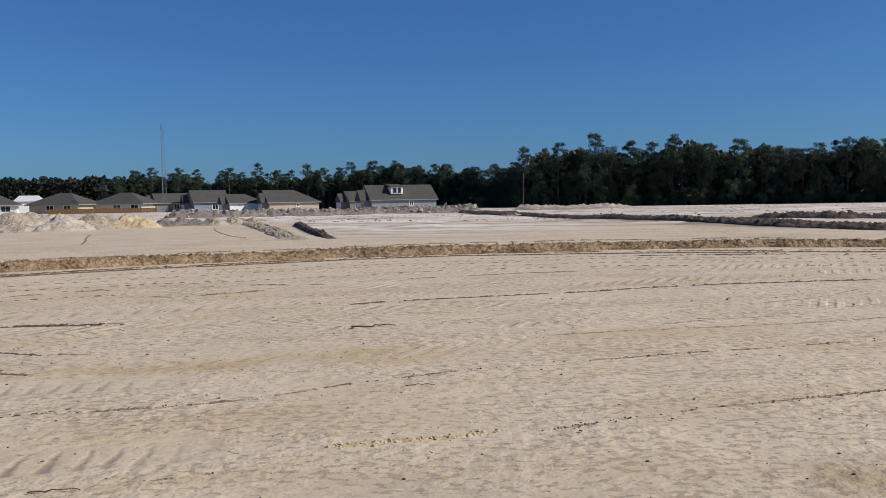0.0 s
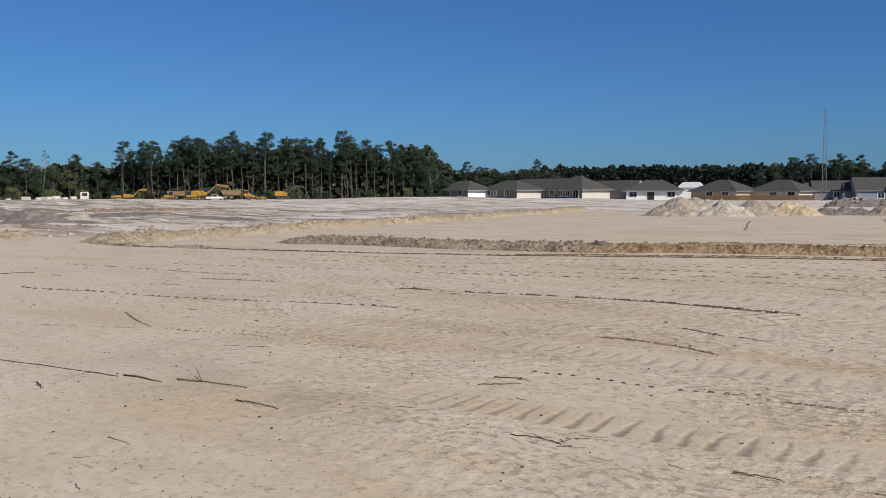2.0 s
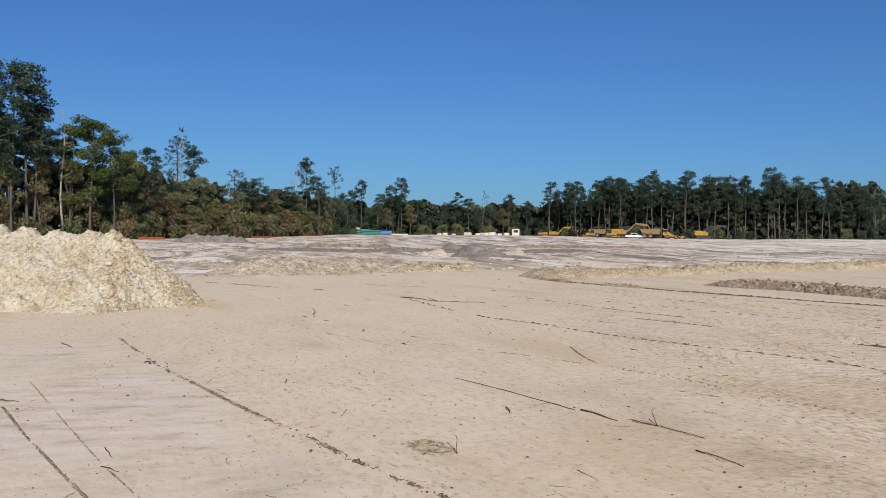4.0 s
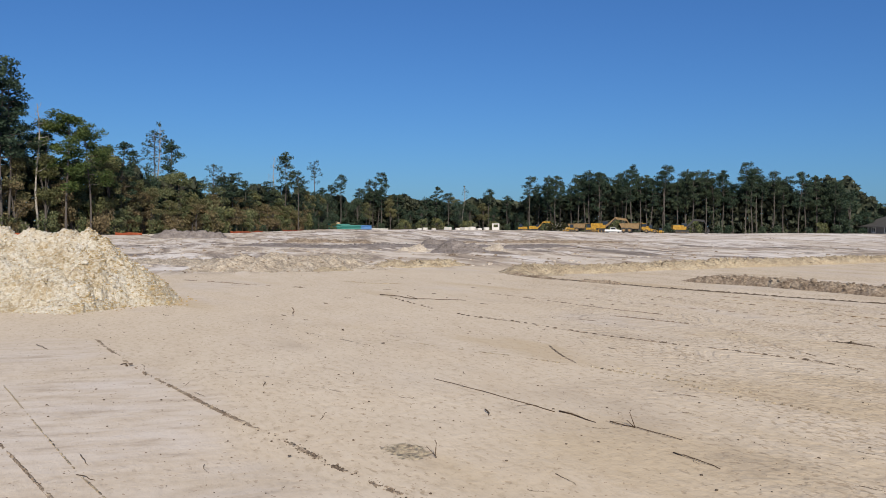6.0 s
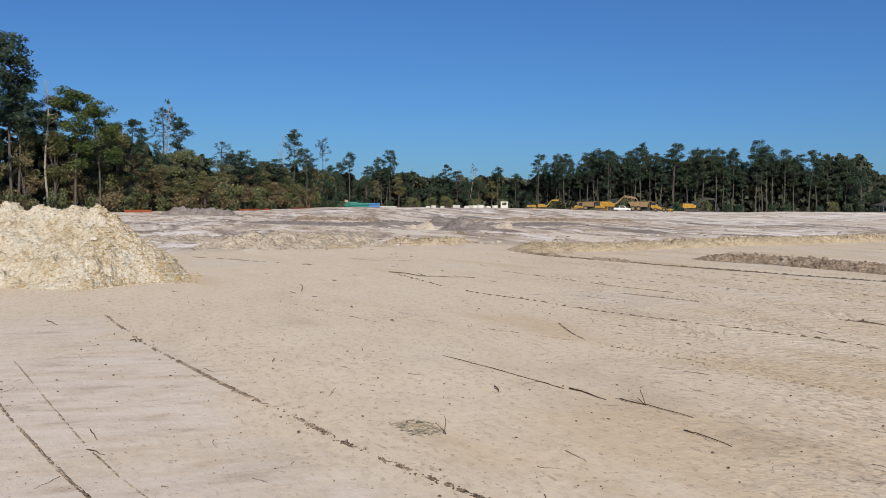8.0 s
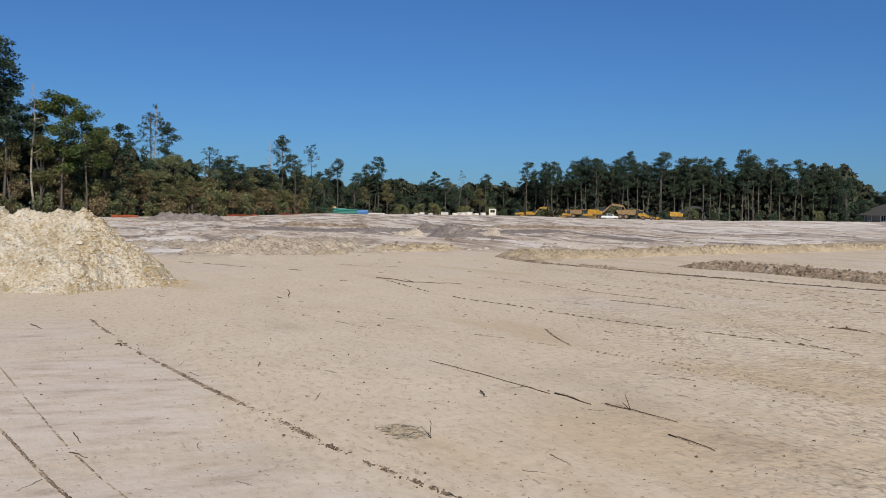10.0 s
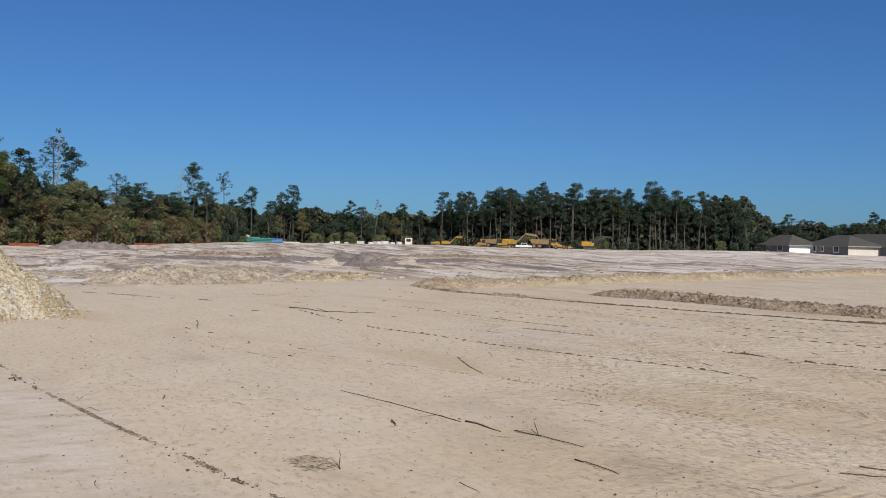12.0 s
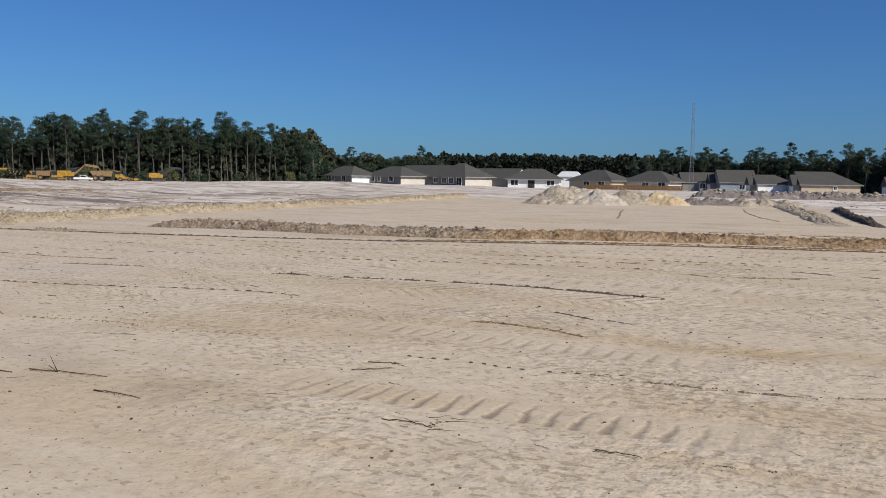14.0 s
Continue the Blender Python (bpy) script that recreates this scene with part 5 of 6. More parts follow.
def house(label, b, d, turn, L, W, eave, rise, wall_mat, roof="hip", windows=(), doors=(), over=0.85, gable_mat=None, extras=None, sunlit_side_mat=None):
    """A one-storey house; local x along its length, front to local -y."""
    x, y = bearing(b, d)
    hs = thing("house", label, "house", pose(x, y, gz(x, y) - 0.12, 0, 0, turn), "houses of the estate")
    g = Geo().box((0, 0, eave / 2 - 0.1), (L, W, eave + 0.2))
    wall = part("wall", g, wall_mat, hs)
    part("foundation", Geo().box((0, 0, 0.0), (L + 0.06, W + 0.06, 0.3)), M_CONC, wall)
    # thin panel whose paler colour stands for sun on the right-hand wall
    if sunlit_side_mat:
        part("sunlit_side_panel", Geo().box((L / 2 + 0.01, 0, eave / 2), (0.04, W - 0.02, eave - 0.1)), sunlit_side_mat, wall, "siding coloured pale as if sunlit")
    ox, oy, t = L / 2 + over, W / 2 + over, 0.18
    rx = max(L / 2 - W / 2, 0.2) if roof != "gable" else ox
    lx = rx if roof == "hip" else ox
    rg = Geo()
    z0, z1 = eave - 0.05, eave + rise
    low = [(-ox, -oy, z0), (ox, -oy, z0), (ox, oy, z0), (-ox, oy, z0)]
    up = [(-ox, -oy, z0 + t), (ox, -oy, z0 + t), (ox, oy, z0 + t), (-ox, oy, z0 + t), (-lx, 0, z1), (rx, 0, z1)]
    rg.add(low + up, [(3, 2, 1, 0), (0, 1, 5, 4), (1, 2, 6, 5), (2, 3, 7, 6), (3, 0, 4, 7), (4, 5, 9, 8), (6, 7, 8, 9), (5, 6, 9), (7, 4, 8)])
    roof_ob = part("roof", rg, M_SHINGLE, hs)
    fg = Geo()
    for c, s in (((0, -oy - 0.02, z0 + 0.07), (2 * ox + 0.08, 0.05, 0.2)), ((0, oy + 0.02, z0 + 0.07), (2 * ox + 0.08, 0.05, 0.2)), ((-ox - 0.02, 0, z0 + 0.07), (0.05, 2 * oy, 0.2)), ((ox + 0.02, 0, z0 + 0.07), (0.05, 2 * oy, 0.2))):
        fg.box(c, s)
    part("fascia", fg, M_FASCIA, roof_ob)
    if roof != "hip":
        for sx in ((-1, 1) if roof == "gable" else (-1,)):
            gg = Geo()
            xx = sx * (ox + 0.012)
            gg.add([(xx, -oy + 0.35, z0 + t), (xx, oy - 0.35, z0 + t), (xx, 0, z1 - 0.3), (xx - sx * 0.05, -oy + 0.35, z0 + t), (xx - sx * 0.05, oy - 0.35, z0 + t), (xx - sx * 0.05, 0, z1 - 0.3)], [(0, 1, 2), (5, 4, 3), (0, 3, 4, 1), (1, 4, 5, 2), (2, 5, 3, 0)])
            part("gable", gg, gable_mat or wall_mat, hs)
    part("vent_pipe", Geo().tube((L * 0.2, W * 0.12, eave + rise * 0.5), (L * 0.2, W * 0.12, eave + rise + 0.1), 0.06, None, 8), M_STEEL, roof_ob)
    for w in windows:
        window_on(hs, *w, L, W)
    for w in doors:
        door_on(hs, *w[:4], L, W, w[4])
    if extras:
        extras(hs, wall, L, W, eave, rise)
    return hs


def porch(side_x, w, depth, peak):
    """A gabled front bay or porch on the left end (-x)."""
    def build(hs, wall, L, W, eave, rise):
        x0 = -L / 2 - depth / 2
        # the bay's dark grey puts the shade of this left end into its colour
        body = part("front_bay", Geo().box((x0, side_x, eave / 2), (depth, w, eave)), M_GREYSHADE, hs)
        g = Geo()
        o, zb = w / 2 + 0.35, eave - 0.05
        g.add([(x0 - depth / 2 - 0.4, side_x - o, zb), (x0 - depth / 2 - 0.4, side_x + o, zb), (x0 - depth / 2 - 0.4, side_x, zb + peak), (0, side_x - o, zb), (0, side_x + o, zb), (0, side_x, zb + peak)], [(0, 1, 2), (3, 5, 4), (0, 2, 5, 3), (2, 1, 4, 5), (0, 3, 4, 1)])
        part("bay_roof", g, M_SHINGLE, hs)
        gd = Geo().box((-L / 2 - depth - 0.03, side_x, 1.15), (0.08, w * 0.75, 2.2))
        part("garage_door", gd, M_TRIM, body)
    return build


def dormer(hs, wall, L, W, eave, rise):
    porch(-W * 0.15, W * 0.5, 2.5, rise * 0.7)(hs, wall, L, W, eave, rise)
    dx, w = -L * 0.09, 3.4
    dm = part("dormer", Geo().box((dx, -W * 0.22, eave + rise * 0.62), (w, W * 0.34, 1.9)), M_TRIM, hs)
    part("dormer_roof", Geo().add([(dx - w / 2 - 0.3, -W * 0.42, eave + rise * 0.62 + 0.9), (dx + w / 2 + 0.3, -W * 0.42, eave + rise * 0.62 + 0.9), (dx + w / 2 + 0.3, 0, eave + rise + 0.05), (dx - w / 2 - 0.3, 0, eave + rise + 0.05),
                                   (dx - w / 2 - 0.3, -W * 0.42, eave + rise * 0.62 + 1.05), (dx + w / 2 + 0.3, -W * 0.42, eave + rise * 0.62 + 1.05), (dx + w / 2 + 0.3, 0, eave + rise + 0.2), (dx - w / 2 - 0.3, 0, eave + rise + 0.2)],
                                  [(3, 2, 1, 0), (4, 5, 6, 7), (0, 1, 5, 4), (1, 2, 6, 5), (2, 3, 7, 6), (3, 0, 4, 7)]), M_SHINGLE, hs)
    for ux in (-0.65, 0.65):
        wd = part("window", Geo().box((0, 0, 0), (1.2, 0.1, 1.6)), M_TRIM, hs)
        wd.matrix_basis = pose(dx + ux, -W * 0.39 - 0.03, eave + rise * 0.62)
        part("pane", Geo().box((0, -0.04, 0), (0.95, 0.08, 1.35)), M_GLASS, wd)
    return None


D = 232
W3 = [(0, -4.5, 1.55, 1.6, 1.3), (0, -1.5, 1.55, 1.0, 1.2), (0, 3.5, 1.55, 1.6, 1.3)]
# with a side panel: front colour holds the shade, panel colour the sun
house("low grey-roofed hip house, front coloured as shaded, side as sunlit", 43.3, D + 6, -8, 14, 9, 2.3, 2.9, M_GREYSHADE, "hip", W3, sunlit_side_mat=M_WHITE)
house("hip-roofed house, front coloured as shaded, side as sunlit", 40.0, D + 2, -8, 15, 10, 2.3, 2.9, M_GREYSHADE, "hip", W3, sunlit_side_mat=M_CREAM)
house("white side wing of siding under a long grey roof", 37.7, D + 12, -2, 17, 10, 2.3, 3.5, M_CREAM, "gable")
house("house with a tall hip roof and a row of windows", 35.4, D - 2, -8, 13, 11, 2.4, 4.0, M_GREYSHADE, "hip", [(0, -4.8, 1.5, 1.7, 1.4), (0, -1.5, 1.5, 1.6, 1.4), (0, 1.2, 1.5, 1.6, 1.4), (0, 4.2, 1.3, 1.8, 2.0)], sunlit_side_mat=M_CREAM)
house("white-sided house with a long low grey roof", 32.9, D + 8, 0, 15, 9, 2.4, 3.0, M_CREAM, "gable", [(0, -2, 1.5, 1.2, 1.2)])
house("white house with a grey hip roof and patio door", 30.3, D - 4, 26, 14, 9.5, 2.5, 3.0, M_WHITE, "hip", [(0, -5.2, 1.6, 1.9, 1.3), (0, 4.6, 1.6, 1.9, 1.3)], [(0, -0.6, 1.8, 2.1, M_STEEL)])
house("grey-roofed house behind a board fence", 25.85, D + 10, -8, 14, 10.5, 2.4, 3.2, M_BEIGE, "hip", [(0, -1, 1.6, 2.0, 1.2), (0, 4, 1.6, 2.0, 1.2)])
house("grey-roofed house with pale siding behind a fence", 22.2, D + 10, -6, 14, 10.5, 2.4, 3.2, M_CREAM, "hip", [(0, 0, 1.6, 2.0, 1.2), (0, 5, 1.6, 2.0, 1.3)])
house("small grey gabled house with garage", 19.5, D + 14, 30, 9, 8.5, 2.5, 2.9, M_GREYSHADE, "gable", [(0, 1, 1.6, 1.4, 1.3)], [], 0.4, None, porch(0, 5, 1.5, 2.4))
# grey gables from here on paint in the shade on the left ends
house("blue-grey gabled house with a front bay", 17.1, D + 8, 30, 9.4, 9.4, 2.7, 3.6, M_BLUE, "gable", [(0, 1, 1.6, 1.4, 1.3)], [], 0.4, M_GREYSHADE, porch(1.5, 5, 1.8, 2.6))
house("house with a bright white side wall and gabled front", 14.75, D - 2, 30, 9.6, 9.0, 2.5, 2.6, M_WHITE, "half", [], [(0, -0.5, 0.9, 2.0, M_TRIM)], 0.4, M_GREYSHADE, porch(-1, 4.5, 1.6, 2.2))
house("long beige house with a grey roof and gabled front", 11.7, D - 6, 28, 13.6, 10.6, 2.6, 3.4, M_BEIGE, "half", [(0, 1, 1.9, 0.7, 0.7)], [], 0.5, M_GREYSHADE, porch(-2, 5, 1.6, 2.6))
house("small grey house with white garage door beside pines", 6.95, D + 12, 26, 8, 9, 2.6, 3.0, M_GREYSHADE, "gable", [], [(0, -1, 2.6, 2.1, M_TRIM)], 0.4, None, porch(0, 5, 2, 2.4))
house("large blue-grey house with steep roof and white dormer", 4.15, D - 4, 22, 18.5, 11.5, 2.8, 4.2, M_BLUE, "gable", [(0, 2.0, 1.9, 0.9, 1.0)], [], 0.5, M_GREYSHADE, dormer)
# metal-roofed building behind the houses
mx, my = bearing(27.9, D + 55)
shed = thing("barn", "far building with a bright white metal roof", "building", pose(mx, my, gz(mx, my), 0, 0, 24))
part("wall", Geo().box((0, 0, 1.8), (8, 7, 3.6)), M_WHITE, shed)
part("roof", Geo().prism([(-4.3, 3.6), (4.3, 3.6), (4.3, 3.75), (2.5, 5.4), (-2.5, 5.4), (-4.3, 3.75)], -4, 4), M_METALROOF, shed)

# board fence
f0, f1 = Vector((*bearing(26.9, D - 12), 0)), Vector((*bearing(20.4, D - 12), 0))
run = f1 - f0
fence = thing("board_fence", "stained brown wooden privacy fence before the houses", "fence", pose(f0.x, f0.y, gz(f0.x, f0.y), 0, 0, math.degrees(math.atan2(run.y, run.x))))
nb = 70
board = Geo().box((0, 0, 0.6), (run.length / nb - 0.02, 0.03, 1.2)).mesh("board", M_FENCE)
for i in range(nb):
    part("board", board, None, fence).matrix_basis = pose((i + 0.5) * run.length / nb, 0, 0)
for z in (0.3, 1.0):
    part("rail", Geo().box((run.length / 2, 0.05, z), (run.length, 0.05, 0.09)), M_FENCE, fence)

# lattice mast
tx, ty = bearing(19.85, 222)
mast = thing("radio_mast", "tall slender galvanised lattice mast behind the sand heaps", "mast", pose(tx, ty, gz(tx, ty), 0, 0, 15))
MH, R0, R1 = 22.8, 0.68, 0.4
corner = lambda i, z: Vector((math.cos(i * 2.0944) * (R0 + (R1 - R0) * z / MH), math.sin(i * 2.0944) * (R0 + (R1 - R0) * z / MH), z))
for i in range(3):
    part("leg", Geo().tube(corner(i, -0.2), corner(i, MH), 0.05, 0.04, 6), M_MAST, mast)
braces = Geo()
nz = 18
for k in range(nz):
    z0, z1 = MH * k / nz, MH * (k + 1) / nz
    for i in range(3):
        braces.tube(corner(i, z0), corner((i + 1) % 3, z1), 0.022, None, 4)
        braces.tube(corner(i, z1), corner((i + 1) % 3, z1), 0.022, None, 4)
tagged(part("brace", braces, M_MAST, mast), kind="stuff")

# ---- machines and materials at the wood ----
def wheel(parent, x, y, r, w):
    t = part("wheel", Geo().tube((x, y - w / 2, r), (x, y + w / 2, r), r, None, 16), M_TYRE, parent)
    part("rim", Geo().tube((x, y - w / 2 - 0.03, r), (x, y + w / 2 + 0.03, r), r * 0.5, None, 10), M_TAN, t)
    return t


def crawler(parent, x0, x1, y, r, w):
    n = 8
    poly = [(x1 + r * math.sin(math.pi * i / n), r - r * math.cos(math.pi * i / n)) for i in range(n + 1)] + [(x0 - r * math.sin(math.pi * i / n), r + r * math.cos(math.pi * i / n)) for i in range(n + 1)]
    t = part("track", Geo().prism(poly, y - w / 2, y + w / 2), M_STEEL, parent)
    g = Geo()
    for i in range(5):
        xx = x0 + (x1 - x0) * i / 4
        g.tube((xx, y - w / 2 - 0.03, r * 0.75), (xx, y + w / 2 + 0.03, r * 0.75), r * 0.35, None, 8)
    part("roller", g, M_TAN, t)


def excavator(label, m, swing, boom, stick, body_mat=None, arm_mat=None):
    """boom, stick: degrees above level; the arm lies along local +x of the turned house."""
    body_mat, arm_mat = body_mat or M_CAT, arm_mat or M_CAT
    ex = thing("excavator", label, "excavator", m, "parked machines")
    for y in (-1.2, 1.2):
        crawler(ex, -1.5, 1.5, y, 0.48, 0.6)
    part("carbody", Geo().box((0, 0, 0.75), (2.2, 1.9, 0.5)), M_STEEL, ex)
    up = part("house", Geo().box((-0.9, 0, 1.55), (3.6, 2.7, 0.9)).box((-2.2, 0, 1.75), (1.2, 2.8, 1.2), None, 0.92).box((-0.9, -0.75, 2.15), (2.2, 1.1, 0.4)), body_mat, ex)
    up.matrix_basis = pose(0, 0, 0, 0, 0, swing)
    cab = part("cab", Geo().box((0.75, 0.85, 2.1), (1.6, 0.95, 1.9), None, 0.88), M_STEEL, up)
    part("cab_window", Geo().box((0.75, 0.85, 2.35), (1.5, 0.99, 1.0), None, 0.9), M_GLASS, up)
    part("exhaust", Geo().tube((-1.6, -0.6, 2.2), (-1.6, -0.6, 2.9), 0.07), M_STEEL, up)
    c, s = math.cos(radians(boom)), math.sin(radians(boom))
    p0, p1 = Vector((0.9, -0.1, 1.6)), Vector((0.9 + 2.9 * c, -0.1, 1.6 + 2.9 * s + 0.7))
    p2 = p1 + Vector((2.9 * math.cos(radians(boom - 38)), 0, 2.9 * math.sin(radians(boom - 38))))
    p3 = p2 + Vector((2.8 * math.cos(radians(stick)), 0, 2.8 * math.sin(radians(stick))))
    sec = lambda a, b, h: Geo().add([(a.x - 0.02, -0.33, a.z - h), (a.x, 0.13, a.z - h), (b.x, 0.13, b.z - h), (b.x, -0.33, b.z - h), (a.x, -0.33, a.z + h), (a.x, 0.13, a.z + h), (b.x, 0.13, b.z + h), (b.x, -0.33, b.z + h)],
                                    [(0, 1, 2, 3), (7, 6, 5, 4), (0, 4, 5, 1), (2, 6, 7, 3), (1, 5, 6, 2), (0, 3, 7, 4)])
    bg = sec(p0, p1, 0.32)
    bg.v, bg.f = bg.v + sec(p1, p2, 0.28).v, bg.f + [tuple(i + 8 for i in f) for f in sec(p1, p2, 0.28).f]
    bm_ob = part("boom", bg, arm_mat, up)
    part("ram", Geo().tube(p0 + Vector((0.5, 0.35, -0.2)), p1 + Vector((0, 0.35, 0)), 0.09).tube(p0 + Vector((0.5, -0.55, -0.2)), p1 + Vector((0, -0.55, 0)), 0.09), M_STEEL, up)
    part("stick", sec(p2, p3, 0.22), arm_mat, up)
    k = Geo().prism([(p3.x - 0.15, p3.z + 0.2), (p3.x + 0.25, p3.z + 0.1), (p3.x + 0.35, p3.z - 0.5), (p3.x - 0.1, p3.z - 1.1), (p3.x - 0.75, p3.z - 1.15), (p3.x - 0.9, p3.z - 0.6), (p3.x - 0.5, p3.z - 0.75)], -0.65, 0.45)
    part("bucket", k, M_STEEL, up)
    return ex


def dump_truck(label, m):
    t = thing("dump_truck", label, "dump truck", m, "parked machines")
    part("chassis", Geo().box((-1.2, 0, 1.05), (7.2, 1.1, 0.5)).box((3.4, 0, 1.0), (2.6, 1.3, 0.5)), M_STEEL, t)
    bed = Geo().prism([(-5.2, 2.9), (-4.3, 1.5), (0.9, 1.35), (1.3, 3.25), (2.2, 3.35), (2.2, 3.2), (1.45, 3.0), (1.1, 3.25), (-4.9, 3.0)], -1.45, 1.45)
    b = part("bed", bed, M_TAN, t, "dusty tan tipping bed")
    for rx in (-3.2, -1.2):
        for ry in (-1.5, 1.5):
            part("rib", Geo().box((rx, ry, 2.2), (0.2, 0.1, 1.5)), M_TAN, b)
    cab = part("cab", Geo().box((2.6, 0, 2.1), (1.5, 1.9, 1.9), None, 0.9).prism([(3.2, 1.2), (5.0, 1.2), (5.0, 1.8), (3.3, 2.3)], -1.0, 1.0), M_CAT, t)
    part("cab_window", Geo().box((2.6, 0, 2.45), (1.46, 1.94, 0.8), None, 0.93), M_GLASS, cab)
    for x in (-3.7, -1.9, 3.6):
        for y in (-1.15, 1.15):
            wheel(t, x, y, 0.85, 0.65)
    return t


def bulldozer(label, m):
    t = thing("bulldozer", label, "bulldozer", m, "parked machines")
    for y in (-0.95, 0.95):
        crawler(t, -1.3, 1.3, y, 0.45, 0.55)
    part("body", Geo().box((0.5, 0, 1.25), (2.3, 1.2, 0.9), None, 0.92).box((-0.9, 0, 1.1), (1.4, 1.5, 0.8)), M_CAT, t)
    cab = part("cab", Geo().box((-0.7, 0, 2.0), (1.2, 1.3, 1.3), None, 0.9).box((-0.7, 0, 2.68), (1.4, 1.45, 0.1)), M_STEEL, t)
    part("cab_window", Geo().box((-0.7, 0, 2.1), (1.22, 1.32, 0.8), None, 0.92), M_GLASS, cab)
    part("blade", Geo().prism([(2.35, 0.05), (2.6, 0.1), (2.45, 0.55), (2.65, 1.15), (2.5, 1.15), (2.25, 0.5)], -1.6, 1.6), M_CAT, t)
    part("push_arm", Geo().box((1.3, -1.3, 0.5), (2.2, 0.14, 0.2)).box((1.3, 1.3, 0.5), (2.2, 0.14, 0.2)), M_CAT, t)
    return t


def wheel_loader(label, m):
    t = thing("wheel_loader", label, "loader", m, "parked machines")
    part("body", Geo().box((-1.4, 0, 1.5), (2.6, 1.7, 1.1), None, 0.92).box((0.9, 0, 1.1), (1.8, 1.2, 0.8)), M_CAT, t)
    cab = part("cab", Geo().box((-0.1, 0, 2.4), (1.3, 1.4, 1.5), None, 0.9), M_STEEL, t)
    part("cab_window", Geo().box((-0.1, 0, 2.5), (1.32, 1.42, 0.9), None, 0.92), M_GLASS, cab)
    part("lift_arm", Geo().box((2.0, -0.6, 1.0), (2.6, 0.18, 0.35), (0, 20, 0)).box((2.0, 0.6, 1.0), (2.6, 0.18, 0.35), (0, 20, 0)), M_CAT, t)
    part("bucket", Geo().prism([(3.0, 0.05), (4.2, 0.05), (3.3, 0.25), (3.2, 1.0), (3.6, 1.2), (3.0, 1.1)], -1.35, 1.35), M_CAT, t)
    for x in (-1.6, 1.4):
        for y in (-0.95, 0.95):
            wheel(t, x, y, 0.72, 0.5)
    return t


def pickup(label, m):
    t = thing("pickup_truck", label, "pickup truck", m)
    body = part("body", Geo().prism([(-2.8, 0.45), (2.75, 0.45), (2.8, 0.95), (1.4, 1.1), (0.7, 1.75), (-0.9, 1.8), (-1.0, 1.1), (-2.8, 1.1)], -0.95, 0.95), M_TRUCK, t)
    part("window", Geo().prism([(1.15, 1.15), (0.62, 1.67), (-0.8, 1.7), (-0.82, 1.15)], -0.97, 0.97), M_GLASS, body)
    for x in (-1.8, 1.8):
        for y in (-0.8, 0.8):
            w = part("wheel", Geo().tube((x, y - 0.14, 0.38), (x, y + 0.14, 0.38), 0.38, None, 14), M_TYRE, t)
            part("rim", Geo().tube((x, y - 0.16, 0.38), (x, y + 0.16, 0.38), 0.2, None, 10), M_MAST, w)
    return t


def spot(b, d, turn, size=1.0):
    x, y = bearing(b, d)
    return pose(x, y, gz(x, y), 0, 0, turn) @ Matrix.Diagonal((size, size, size, 1))


# turn 55 faces north, square to the bearing of about 57
E_, SMALL = 216, 0.74
bulldozer("yellow bulldozer parked before the wood", spot(66.65, E_ + 4, 60, SMALL))
excavator("small yellow excavator with its arm raised beside a brush heap", spot(65.75, E_ + 2, 60, 0.62), 0, 38, -40)
bulldozer("yellow bulldozer parked behind a brush heap", spot(63.4, E_ + 4, 240, SMALL))
dump_truck("dark articulated dump truck with a tan bed", spot(62.55, E_ + 6, 57, SMALL))
bulldozer("yellow dozer standing before a dump truck", spot(61.95, E_, 57, 0.8))
excavator("large yellow excavator with its boom arched to the ground", spot(61.2, E_ + 1, 57, 1.0), 0, 30, -62, None, M_TAN)
pickup("white pickup truck beside yellow machines", spot(60.45, E_ - 5, 57, SMALL))
dump_truck("yellow articulated dump truck with a dusty tan bed", spot(58.95, E_ - 2, 57, 0.8))
wheel_loader("yellow wheel loader parked beside a dump truck", spot(57.95, E_ - 6, 57, 0.68))
bulldozer("small yellow dozer parked blade first at the row's end", spot(57.3, E_ - 6, 150, 0.5))
excavator("yellow excavator seen from behind with a black arm", spot(55.9, E_ - 8, 57, 0.85), 12, 34, -66, M_CAT, M_STEEL)

# brush heap
brush = thing("brush_heap", "heap of cut dark green brush beside machines", "brush heap", spot(64.3, E_ - 2, 0))
br, bn = random.Random(4), np.random.default_rng(4)
part("foliage", quads_mesh("foliage", leaf_quads(bn, [((br.uniform(-1.8, 1.8), br.uniform(-1.5, 1.5), br.uniform(0.4, 2.0)), 1.0, 0.8) for i in range(14)], 900, 0.3, 1.0), M_BRUSH), None, brush)
bg = Geo()
for i in range(40):
    p = Vector((br.uniform(-2.4, 2.4), br.uniform(-1.8, 1.8), br.uniform(0.0, 1.4)))
    bg.pipe([p, p + Vector((br.uniform(-1, 1), br.uniform(-1, 1), br.uniform(0.2, 1.6)))], [0.05, 0.02], 4)
part("branch", bg, M_SNAG, brush)

